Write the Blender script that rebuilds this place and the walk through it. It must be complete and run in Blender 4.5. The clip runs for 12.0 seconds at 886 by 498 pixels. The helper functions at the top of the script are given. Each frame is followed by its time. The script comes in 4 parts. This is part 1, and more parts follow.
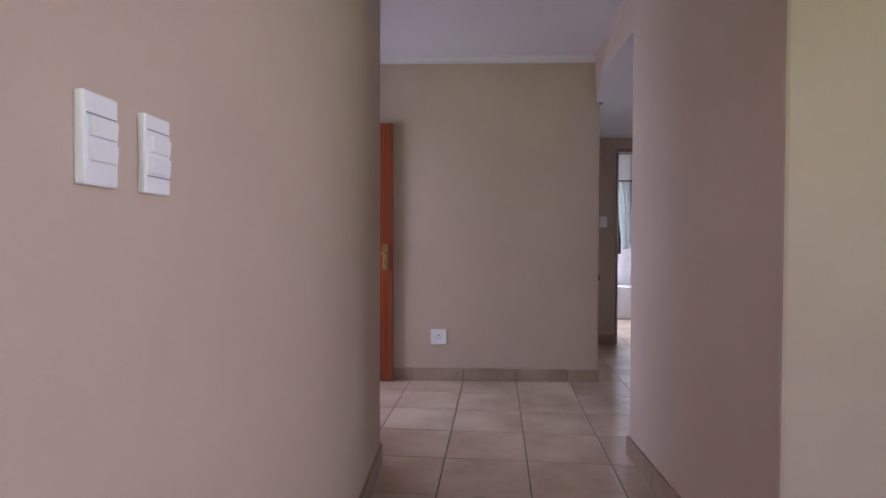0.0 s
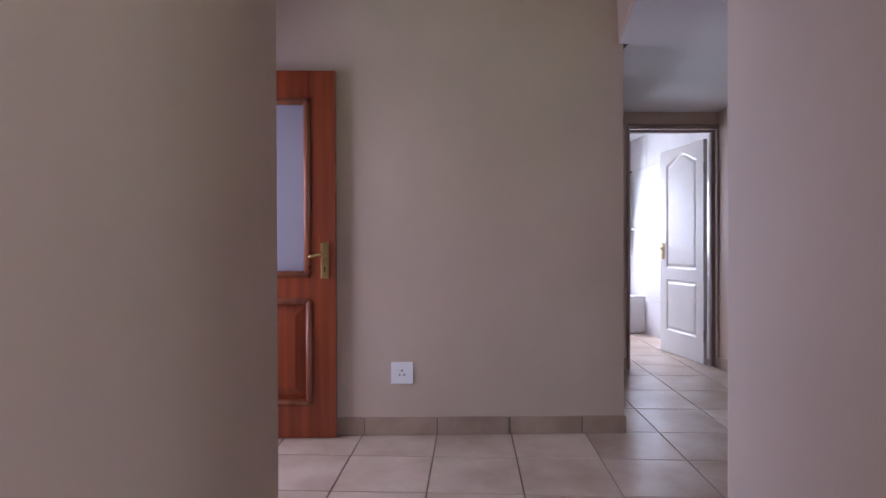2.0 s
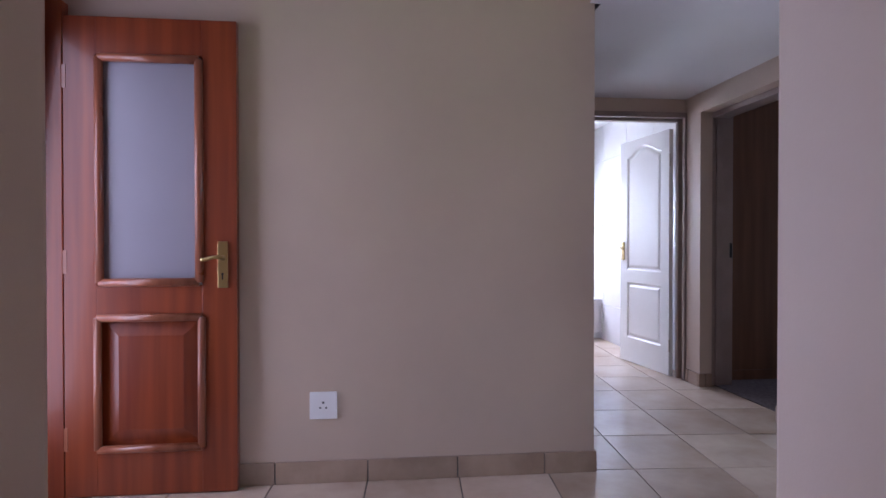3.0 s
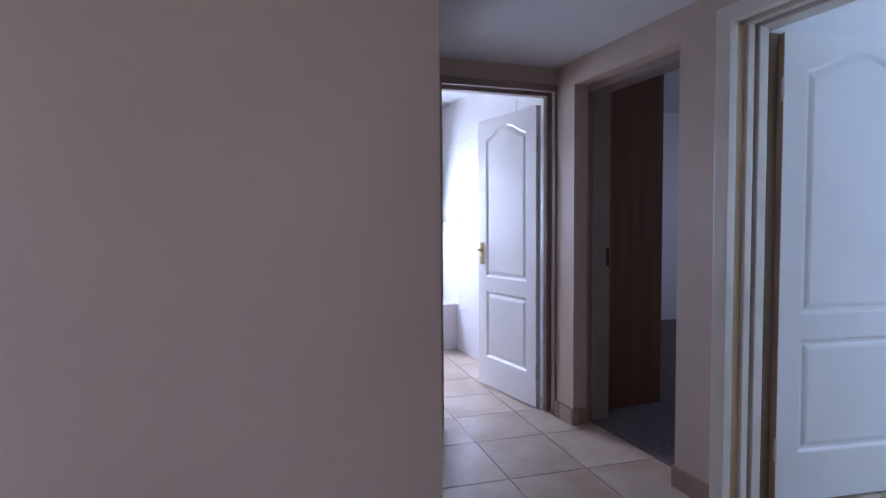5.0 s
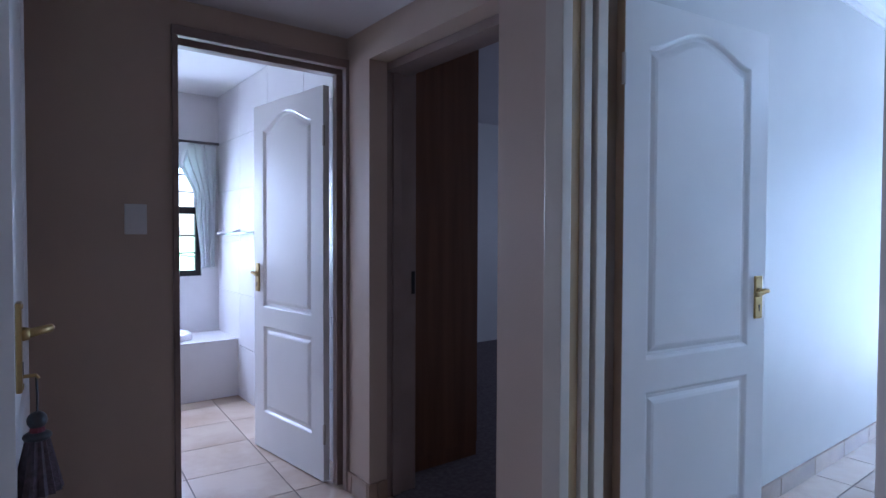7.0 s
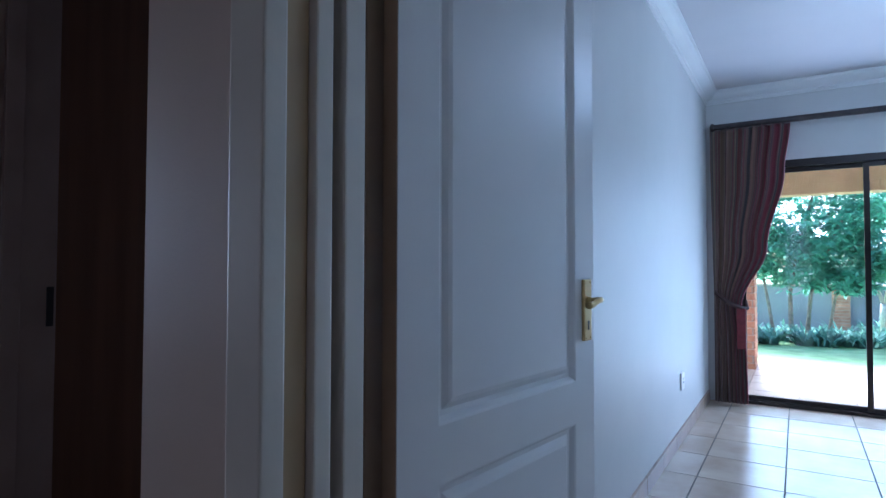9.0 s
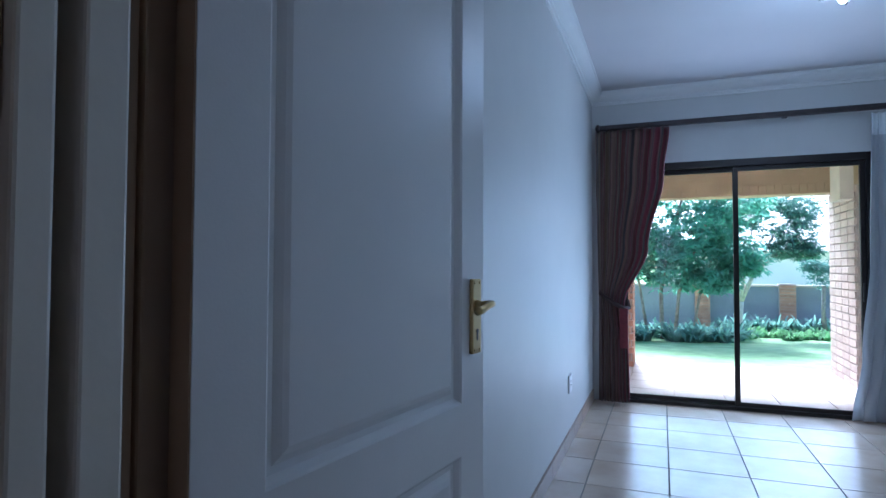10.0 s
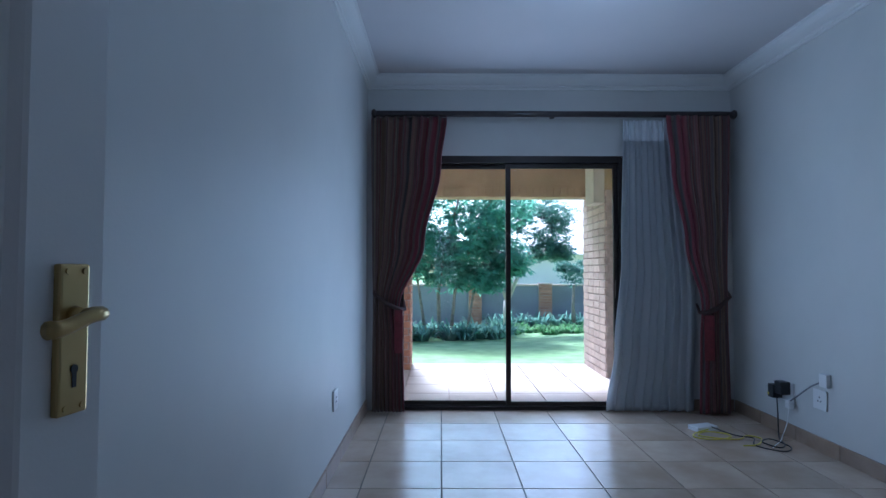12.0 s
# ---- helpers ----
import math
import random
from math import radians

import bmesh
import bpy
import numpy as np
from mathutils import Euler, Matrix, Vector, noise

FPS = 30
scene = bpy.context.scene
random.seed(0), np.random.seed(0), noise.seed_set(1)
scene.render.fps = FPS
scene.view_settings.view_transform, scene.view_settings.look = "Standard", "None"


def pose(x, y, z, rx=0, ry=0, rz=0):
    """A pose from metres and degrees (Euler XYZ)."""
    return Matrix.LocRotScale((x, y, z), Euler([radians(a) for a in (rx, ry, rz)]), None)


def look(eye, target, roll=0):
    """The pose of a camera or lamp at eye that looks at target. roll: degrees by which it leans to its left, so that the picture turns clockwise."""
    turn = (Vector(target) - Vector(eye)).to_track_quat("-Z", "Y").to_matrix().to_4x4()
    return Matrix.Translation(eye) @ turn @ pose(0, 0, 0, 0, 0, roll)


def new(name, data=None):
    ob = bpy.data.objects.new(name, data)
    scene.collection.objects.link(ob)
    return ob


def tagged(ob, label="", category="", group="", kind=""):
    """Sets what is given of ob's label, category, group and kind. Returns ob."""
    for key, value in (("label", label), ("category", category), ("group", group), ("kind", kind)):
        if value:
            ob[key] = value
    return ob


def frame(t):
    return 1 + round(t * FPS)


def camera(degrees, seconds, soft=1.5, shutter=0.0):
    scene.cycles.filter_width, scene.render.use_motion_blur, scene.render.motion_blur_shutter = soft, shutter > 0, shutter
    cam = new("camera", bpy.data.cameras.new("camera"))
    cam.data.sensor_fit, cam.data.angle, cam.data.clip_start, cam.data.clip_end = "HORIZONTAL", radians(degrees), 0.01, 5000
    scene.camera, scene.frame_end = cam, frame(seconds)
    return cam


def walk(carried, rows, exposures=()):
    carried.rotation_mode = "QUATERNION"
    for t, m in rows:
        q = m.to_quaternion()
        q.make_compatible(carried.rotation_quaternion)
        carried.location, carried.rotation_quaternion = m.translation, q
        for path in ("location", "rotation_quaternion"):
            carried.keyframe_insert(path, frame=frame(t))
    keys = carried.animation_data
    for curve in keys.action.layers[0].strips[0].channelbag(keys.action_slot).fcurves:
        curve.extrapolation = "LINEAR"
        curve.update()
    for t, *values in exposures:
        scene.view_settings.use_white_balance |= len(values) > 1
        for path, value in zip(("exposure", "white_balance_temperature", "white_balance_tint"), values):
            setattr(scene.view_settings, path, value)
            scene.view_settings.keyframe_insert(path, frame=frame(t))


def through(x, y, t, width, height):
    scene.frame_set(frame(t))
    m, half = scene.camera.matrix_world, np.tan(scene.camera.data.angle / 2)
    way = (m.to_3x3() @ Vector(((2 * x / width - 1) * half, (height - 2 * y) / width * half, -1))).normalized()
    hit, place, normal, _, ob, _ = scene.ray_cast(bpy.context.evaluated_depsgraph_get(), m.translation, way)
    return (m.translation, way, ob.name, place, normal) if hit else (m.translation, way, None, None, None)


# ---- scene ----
cam = camera(75.4, 12.0)
PATH = [
    (0, (-1.081, -4.557, 1.136), (-1.145, -2.558, 1.098), 0.2),
    (0.5, (-1.129, -4.241, 1.12), (-1.174, -2.242, 1.083), 0.1),
    (1, (-1.13, -3.897, 1.094), (-1.163, -1.897, 1.069), 0.0),
    (1.5, (-1.088, -3.56, 1.069), (-1.103, -1.56, 1.055), -0.1),
    (2, (-1.067, -3.238, 1.067), (-1.041, -1.238, 1.055), -0.2),
    (2.5, (-1.037, -2.914, 1.082), (-0.931, -0.917, 1.065), -0.0),
    (3, (-0.986, -2.619, 1.079), (-0.782, -0.629, 1.059), 0.0),
    (3.2, (-0.944, -2.502, 1.091), (-0.712, -0.516, 1.059), -0.1),
    (4.8, (-0.569, -1.616, 1.231), (0.037, 0.288, 1.143), -0.1),
    (5, (-0.541, -1.525, 1.257), (0.134, 0.354, 1.158), -0.4),
    (5.5, (-0.426, -1.329, 1.259), (0.397, 0.491, 1.159), -0.2),
    (6, (-0.297, -1.149, 1.256), (0.673, 0.598, 1.162), -0.1),
    (6.5, (-0.142, -0.983, 1.255), (0.964, 0.682, 1.176), 0.2),
    (7, (0.044, -0.841, 1.262), (1.255, 0.75, 1.21), 0.2),
    (7.2, (0.125, -0.794, 1.254), (1.379, 0.764, 1.218), 0.4),
    (8.8, (0.743, -0.309, 1.133), (2.413, 0.789, 1.194), 0.1),
    (9, (0.835, -0.303, 1.139), (2.535, 0.748, 1.199), 0.1),
    (9.5, (0.985, -0.242, 1.138), (2.775, 0.647, 1.2), 0.1),
    (10, (1.137, -0.207, 1.13), (3.004, 0.507, 1.194), 0.2),
    (10.5, (1.308, -0.196, 1.123), (3.231, 0.347, 1.188), 0.2),
    (11, (1.467, -0.192, 1.106), (3.431, 0.177, 1.176), 0.1),
    (11.5, (1.573, -0.223, 1.113), (3.563, -0.039, 1.177), 0.2),
    (12, (1.723, -0.225, 1.098), (3.721, -0.233, 1.172), 0.1),
]
EXPOSURES = [(0.0, 3.55, 5950, 18), (2.5, 3.62, 5600, 20), (5.0, 3.4, 5150, 20), (7.0, 2.95, 4900, 17), (9.5, 1.95, 4900, 12), (12.0, 1.05, 4900, 12)]
walk(cam, [(t, look(eye, target, roll)) for t, eye, target, roll in PATH], EXPOSURES)

# ---- world and light ----
world = bpy.data.worlds.new("sky")
scene.world = world
world.use_nodes = True
wn = world.node_tree
sky = wn.nodes.new("ShaderNodeTexSky")
sky.sky_type, sky.sun_disc = "NISHITA", False
sky.sun_elevation, sky.sun_rotation = radians(50), radians(79)
sky.air_density, sky.dust_density = 1.0, 3.0
wn.nodes["Background"].inputs[1].default_value = 0.15
wn.links.new(sky.outputs[0], wn.nodes["Background"].inputs[0])


def lamp(name, kind, m, energy, color, size=0.1, size_y=0.0, label=""):
    d = bpy.data.lights.new(name, kind)
    d.energy, d.color = energy, color
    if kind == "AREA":
        d.shape, d.size, d.size_y = "RECTANGLE", size, size_y or size
    elif kind == "SUN":
        d.angle = size
    else:
        d.shadow_soft_size = size
    ob = new(name, d)
    ob.matrix_world = m
    return ob


lamp("sun", "SUN", look((0, 0, 0), (-0.62, -0.12, -0.77)), 4.5, (1.0, 0.95, 0.88), radians(12))
# daylight at the patio, bathroom and entrance openings, then added fills
lamp("patio_daylight", "AREA", look((6.235, -0.75, 1.02), (3.0, -0.75, 0.98)), 8.0, (0.62, 0.80, 1.0), 1.6, 1.85)
lamp("bath_daylight", "AREA", look((0.72, 4.06, 1.4), (0.72, 2.0, 0.75)), 4.7, (0.87, 0.90, 1.0), 0.6, 0.9)
lamp("entrance_daylight", "AREA", look((-2.56, -0.53, 1.1), (-0.2, -0.66, 0.75)), 1.35, (0.88, 0.85, 1.0), 0.66, 1.8).data.spread = radians(160)
# added stand-in lamp outside the entrance; throws the cool patch on the passage wall
lamp("entry_patch_fill", "AREA", look((-4.42, -0.10, 1.25), (-0.2, -1.7, 0.9)), 1.05, (0.66, 0.74, 1.0), 0.8, 1.9).data.spread = radians(70)
# added warm fill at an assumed, unseen south opening, to light the lobby's north wall
lamp("south_warm_fill", "AREA", look((-0.75, -7.58, 1.5), (-0.9, 0.0, 1.2)), 0.95, (1.0, 0.87, 0.72), 1.4, 1.2)
# unseen east window, inferred from the lit west wall of the passage
lamp("east_window_daylight", "AREA", look((2.25, -4.25, 1.4), (-1.5, -4.45, 1.25)), 1.08, (0.88, 0.84, 1.0), 1.5, 1.5).data.spread = radians(80)
# added fill lamp before the windowless far wall, to lift the dim north room
lamp("north_room_fill", "AREA", look((6.2, 1.9, 1.4), (3.0, 1.8, 1.0)), 1.9, (0.86, 0.87, 1.0), 1.2, 1.2)

# ---- materials ----
MATS = {}


def material(name, color, rough=0.6, metal=0.0, vary=0.06, scale=6.0, bump=0.0, bump_scale=80.0, coat=0.0, color2=None, spec=0.5, per_object=0.0, fine=0.12):
    """Procedural surface: colour with broad and fine variation, fine relief."""
    if name in MATS:
        return MATS[name]
    m = bpy.data.materials.new(name)
    m.use_nodes = True
    nt = m.node_tree
    b = nt.nodes["Principled BSDF"]
    L = nt.links.new
    co = nt.nodes.new("ShaderNodeNewGeometry")
    n1 = nt.nodes.new("ShaderNodeTexNoise")
    n1.inputs["Scale"].default_value, n1.inputs["Detail"].default_value = scale, 5.0
    place = co.outputs["Position"]
    if per_object:
        oi = nt.nodes.new("ShaderNodeObjectInfo")
        sh = nt.nodes.new("ShaderNodeVectorMath")
        sh.operation = "MULTIPLY_ADD"
        sh.inputs[1].default_value = (37.0, 23.0, 11.0)
        L(oi.outputs["Random"], sh.inputs[0])
        L(place, sh.inputs[2])
        place = sh.outputs[0]
    L(place, n1.inputs["Vector"])
    n2 = nt.nodes.new("ShaderNodeTexNoise")
    n2.inputs["Scale"].default_value, n2.inputs["Detail"].default_value = scale * 9, 3.0
    L(co.outputs["Position"], n2.inputs["Vector"])
    add = nt.nodes.new("ShaderNodeMath")
    add.operation = "MULTIPLY_ADD"
    add.inputs[1].default_value = fine
    L(n2.outputs["Fac"], add.inputs[0])
    L(n1.outputs["Fac"], add.inputs[2])
    ramp = nt.nodes.new("ShaderNodeValToRGB")
    c = Vector(color)
    lo, hi = c * (1 - vary), c * (1 + vary)
    if color2:
        lo, hi = c, Vector(color2)
    ramp.color_ramp.elements[0].position, ramp.color_ramp.elements[1].position = 0.40, 0.72
    ramp.color_ramp.elements[0].color = (*[min(1, v) for v in lo], 1)
    ramp.color_ramp.elements[1].color = (*[min(1, v) for v in hi], 1)
    L(add.outputs[0], ramp.inputs[0])
    out = ramp.outputs[0]
    if per_object:
        mr = nt.nodes.new("ShaderNodeMapRange")
        mr.inputs[3].default_value, mr.inputs[4].default_value = 1 - per_object, 1 + per_object
        L(oi.outputs["Random"], mr.inputs[0])
        hs = nt.nodes.new("ShaderNodeHueSaturation")
        L(mr.outputs[0], hs.inputs["Value"])
        L(out, hs.inputs["Color"])
        out = hs.outputs[0]
    L(out, b.inputs["Base Color"])
    rr = nt.nodes.new("ShaderNodeMapRange")
    rr.inputs[3].default_value, rr.inputs[4].default_value = max(0.02, rough - 0.06), min(1, rough + 0.06)
    L(n1.outputs["Fac"], rr.inputs[0])
    L(rr.outputs[0], b.inputs["Roughness"])
    b.inputs["Metallic"].default_value = metal
    b.inputs["Coat Weight"].default_value = coat
    b.inputs["Specular IOR Level"].default_value = spec
    if bump:
        n3 = nt.nodes.new("ShaderNodeTexNoise")
        n3.inputs["Scale"].default_value, n3.inputs["Detail"].default_value = bump_scale, 4.0
        L(co.outputs["Position"], n3.inputs["Vector"])
        bp = nt.nodes.new("ShaderNodeBump")
        bp.inputs["Strength"].default_value, bp.inputs["Distance"].default_value = bump, 0.004
        L(n3.outputs["Fac"], bp.inputs["Height"])
        L(bp.outputs[0], b.inputs["Normal"])
    MATS[name] = m
    return m


def wood_material(name, dark, light, rough=0.3, scale=1.0, coat=0.3, axis="Z"):
    if name in MATS:
        return MATS[name]
    m = material(name, dark, rough, coat=coat)
    nt = m.node_tree
    b = nt.nodes["Principled BSDF"]
    L = nt.links.new
    tc = nt.nodes.new("ShaderNodeTexCoord")
    mp = nt.nodes.new("ShaderNodeMapping")
    mp.inputs["Scale"].default_value = (10 * scale, 10 * scale, 0.5 * scale) if axis == "Z" else (0.9 * scale, 14 * scale, 14 * scale)
    L(tc.outputs["Object"], mp.inputs[0])
    n = nt.nodes.new("ShaderNodeTexNoise")
    n.inputs["Scale"].default_value, n.inputs["Detail"].default_value, n.inputs["Distortion"].default_value = 2.0, 2.0, 0.0
    L(mp.outputs[0], n.inputs["Vector"])
    r = nt.nodes.new("ShaderNodeValToRGB")
    r.color_ramp.elements[0].position, r.color_ramp.elements[1].position = 0.32, 0.72
    r.color_ramp.elements[0].color, r.color_ramp.elements[1].color = (*dark, 1), (*light, 1)
    L(n.outputs["Fac"], r.inputs[0])
    L(r.outputs[0], b.inputs["Base Color"])
    return m


def glass_material(name, rough=0.0, color=(1, 1, 1), ior=1.45):
    if name in MATS:
        return MATS[name]
    m = bpy.data.materials.new(name)
    m.use_nodes = True
    b = m.node_tree.nodes["Principled BSDF"]
    b.inputs["Base Color"].default_value = (*color, 1)
    b.inputs["Transmission Weight"].default_value = 1.0
    b.inputs["Roughness"].default_value = rough
    b.inputs["IOR"].default_value = ior
    MATS[name] = m
    return m


def glow_material(name, color, strength):
    m = bpy.data.materials.new(name)
    m.use_nodes = True
    b = m.node_tree.nodes["Principled BSDF"]
    b.inputs["Emission Color"].default_value = (*color, 1)
    b.inputs["Emission Strength"].default_value = strength
    b.inputs["Base Color"].default_value = (*color, 1)
    return m


WALL = material("wall_paint_taupe", (0.52, 0.41, 0.325), 0.55, vary=0.05, scale=1.6, bump=0.10, bump_scale=140)
WALL_BED = material("wall_paint_pale", (0.62, 0.62, 0.60), 0.5, vary=0.04, scale=1.4, bump=0.08, bump_scale=140)
CEIL = material("ceiling_paint", (0.66, 0.64, 0.65), 0.75, vary=0.03, scale=1.2, bump=0.15, bump_scale=90)
WHITE = material("white_enamel", (0.78, 0.78, 0.77), 0.35, vary=0.02, scale=3, bump=0.05, bump_scale=200)
STEEL = material("door_frame_enamel", (0.50, 0.46, 0.40), 0.4, vary=0.05, scale=4, bump=0.05)
PLASTIC = material("white_plastic", (0.80, 0.80, 0.80), 0.3, vary=0.01)
BLACK = material("black_plastic", (0.02, 0.02, 0.022), 0.4, vary=0.1)
JAMB = material("brown_jamb_enamel", (0.30, 0.23, 0.20), 0.4, vary=0.08, scale=7)
BRASS = material("brass", (0.48, 0.36, 0.155), 0.30, metal=1.0, vary=0.03, scale=8)
TILE = material("floor_tile", (0.47, 0.355, 0.265), 0.22, scale=2.6, bump=0.06, bump_scale=40, color2=(0.62, 0.50, 0.395), per_object=0.07)
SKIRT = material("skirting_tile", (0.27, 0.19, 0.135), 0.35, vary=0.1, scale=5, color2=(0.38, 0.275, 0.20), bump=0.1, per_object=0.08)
GROUT = material("grout", (0.16, 0.14, 0.12), 0.9, vary=0.15, scale=20, bump=0.3)
BATHTILE = material("bathroom_tile", (0.62, 0.60, 0.60), 0.2, vary=0.03, scale=3, per_object=0.02)
WOOD = wood_material("reddish_stained_wood", (0.155, 0.024, 0.006), (0.26, 0.055, 0.013), rough=0.36, coat=0.2)
WOOD_BEAD = wood_material("light_wood_bead", (0.22, 0.065, 0.03), (0.33, 0.12, 0.06))
WOOD_DARK = wood_material("dark_brown_wood", (0.15, 0.068, 0.030), (0.21, 0.098, 0.046), rough=0.45)
BRONZE = material("dark_bronze_aluminium", (0.035, 0.028, 0.025), 0.4, metal=0.6, vary=0.1)
FROST = material("frosted_pane", (0.27, 0.255, 0.29), 0.35, vary=0.03, scale=2)
GLASS = glass_material("clear_glass", ior=1.22)
CARPET = material("dark_carpet", (0.14, 0.115, 0.12), 0.95, vary=0.25, scale=40, bump=0.6, bump_scale=300)

# ---- mesh helpers ----


def box(bm, x0, x1, y0, y1, z0, z1, bevel=0.0):
    r = bmesh.ops.create_cube(bm, size=1.0)
    for v in r["verts"]:
        v.co = Vector(((x0 + x1) / 2 + v.co.x * (x1 - x0), (y0 + y1) / 2 + v.co.y * (y1 - y0), (z0 + z1) / 2 + v.co.z * (z1 - z0)))
    if bevel:
        es = {e for v in r["verts"] for e in v.link_edges}
        bmesh.ops.bevel(bm, geom=list(es), offset=bevel, segments=2, affect="EDGES", profile=0.6)
    return bm


def tube(bm, a, b, r0, r1=None, seg=12):
    a, b = Vector(a), Vector(b)
    m = Matrix.Translation((a + b) / 2) @ (b - a).to_track_quat("Z", "Y").to_matrix().to_4x4()
    bmesh.ops.create_cone(bm, cap_ends=True, segments=seg, radius1=r0, radius2=r0 if r1 is None else r1, depth=(b - a).length, matrix=m)
    return bm


def sweep(bm, pts, r, seg=8):
    """A round bar along a run of points."""
    pts = [Vector(p) for p in pts]
    rings = []
    up = Vector((0.13, 0.21, 0.97)).normalized()
    for i, p in enumerate(pts):
        d = (pts[min(i + 1, len(pts) - 1)] - pts[max(i - 1, 0)]).normalized()
        a = d.cross(up).normalized()
        b = d.cross(a)
        rr = r[i] if isinstance(r, (list, tuple)) else r
        rings.append([bm.verts.new(p + rr * (math.cos(2 * math.pi * k / seg) * a + math.sin(2 * math.pi * k / seg) * b)) for k in range(seg)])
    for q0, q1 in zip(rings, rings[1:]):
        for k in range(seg):
            bm.faces.new((q0[k], q0[(k + 1) % seg], q1[(k + 1) % seg], q1[k]))
    bm.faces.new(rings[0][::-1])
    bm.faces.new(rings[-1])
    return bm


def prism(bm, outline, axis, lo, hi):
    """An outline of 2D points, run along an axis from lo to hi."""
    def at(p, v):
        return {"x": (v, p[0], p[1]), "y": (p[0], v, p[1]), "z": (p[0], p[1], v)}[axis]
    a = [bm.verts.new(at(p, lo)) for p in outline]
    b = [bm.verts.new(at(p, hi)) for p in outline]
    n = len(outline)
    for i in range(n):
        bm.faces.new((a[i], a[(i + 1) % n], b[(i + 1) % n], b[i]))
    bm.faces.new(a[::-1])
    bm.faces.new(b)
    return bm


def mesh_of(name, bm, mat, smooth=False):
    bmesh.ops.recalc_face_normals(bm, faces=bm.faces[:])
    me = bpy.data.meshes.new(name)
    bm.to_mesh(me)
    bm.free()
    me.materials.append(mat)
    if smooth:
        me.polygons.foreach_set("use_smooth", [True] * len(me.polygons))
    return me


def part(name, bm, mat, parent=None, label="", smooth=False):
    ob = new(name, mesh_of(name, bm, mat, smooth))
    ob.parent = parent
    if label:
        ob["label"] = label
    return ob


def structure(name, bm, mat, label="", category="wall"):
    return tagged(part(name, bm, mat), label, category, kind="structure")


def thing(name, m, label, category, group=""):
    ob = new(name)
    ob.empty_display_size = 0.1
    ob.matrix_world = m
    return tagged(ob, label, category, group)


def boxes(*specs):
    bm = bmesh.new()
    for s in specs:
        box(bm, *s)
    return bm


# ---- structure ----
structure("wall_lobby_north", boxes((-2.62, 0.0, 0.0, 0.40, 0, 2.75)), WALL, "taupe painted plaster wall with a socket")
structure("wall_corridor_west", boxes((-0.25, 0.075, 1.24, 1.67, 0, 2.75), (-0.25, 0.03, 0.40, 1.24, 2.07, 2.75), (-0.40, -0.25, 0.40, 1.67, 0, 2.75)), WALL, "taupe painted plaster wall around a white door")
structure("wall_corridor_north", boxes((-0.4, 0.60, 1.67, 1.80, 0, 2.75), (1.385, 1.75, 1.67, 1.80, 0, 2.75), (0.60, 1.385, 1.67, 1.80, 2.085, 2.75)), WALL, "taupe painted plaster wall around the bathroom door")
structure("wall_corridor_east", boxes((1.37, 1.465, 1.46, 1.67, 0, 2.75), (1.37, 1.50, 0.595, 1.46, 2.06, 2.75), (1.37, 1.60, 0.36, 0.595, 0, 2.75),
          (1.37, 1.60, -0.52, 0.36, 2.085, 2.75), (1.37, 1.60, -3.2, -0.52, 0, 2.75)), WALL, "taupe painted plaster wall with two doorways")
# the lobby's higher ceiling ends at a drop that runs askew from the corner
bm = bmesh.new()
low = [(-0.026, 0.0), (-0.198, -0.92), (-0.198, -1.56), (0.0, -1.56), (0.0, 0.0)]
high = [(-0.05, 0.0), (-0.08, -0.92), (-0.11, -1.56), (0.0, -1.56), (0.0, 0.0)]
ring_a = [bm.verts.new((x, y, 2.209)) for x, y in low]
ring_b = [bm.verts.new((x, y, 2.75)) for x, y in high]
for k in range(5):
    bm.faces.new((ring_a[k], ring_a[(k + 1) % 5], ring_b[(k + 1) % 5], ring_b[k]))
bm.faces.new(ring_a[::-1])
bm.faces.new(ring_b)
structure("wall_bulkhead", bm, WALL, "taupe plaster drop between lobby and corridor ceilings")
bm = bmesh.new()
prism(bm, [(-0.024, -0.002), (-0.196, -0.92), (-0.196, -1.56), (0.0, -1.56), (0.0, -3.2), (1.368, -3.2), (1.368, 1.668), (0.03, 1.668), (0.03, -0.002)], "z", 2.205, 2.2085)
structure("ceiling_corridor_skin", bm, CEIL, "white painted skin of the low corridor ceiling", "ceiling")
bm = boxes((-0.195, 0.75, -2.95, -1.53, 0, 2.75, 0.012))
structure("wall_passage_east", bm, WALL, "taupe painted plaster wall of the passage")
bm = boxes((-2.62, -1.485, -7.6, -1.70, 0, 2.75, 0.02))
structure("wall_passage_west", bm, WALL, "taupe painted plaster wall with two switch plates")
structure("wall_entrance", boxes((-2.62, -2.47, -1.70, -0.90, 0, 2.75), (-2.62, -2.47, -0.06, 0.0, 0, 2.75), (-2.62, -2.47, -0.90, -0.06, 2.07, 2.75)), WALL, "taupe plaster wall around the entrance")
structure("wall_south", boxes((-2.62, -1.47, -7.72, -7.6, 0, 2.75), (-0.03, 2.4, -7.72, -7.6, 0, 2.75), (-1.47, -0.03, -7.72, -7.6, 0, 0.88), (-1.47, -0.03, -7.72, -7.6, 2.12, 2.75)), WALL, "taupe plaster wall behind the walk")
structure("wall_south_east", boxes((2.3, 2.4, -7.6, -5.05, 0, 2.75), (2.3, 2.4, -3.45, -3.2, 0, 2.75), (2.3, 2.4, -5.05, -3.45, 0, 0.6), (2.3, 2.4, -5.05, -3.45, 2.2, 2.75), (0.75, 2.4, -3.3, -3.2, 0, 2.75)), WALL, "taupe plaster wall with a window behind the walk")
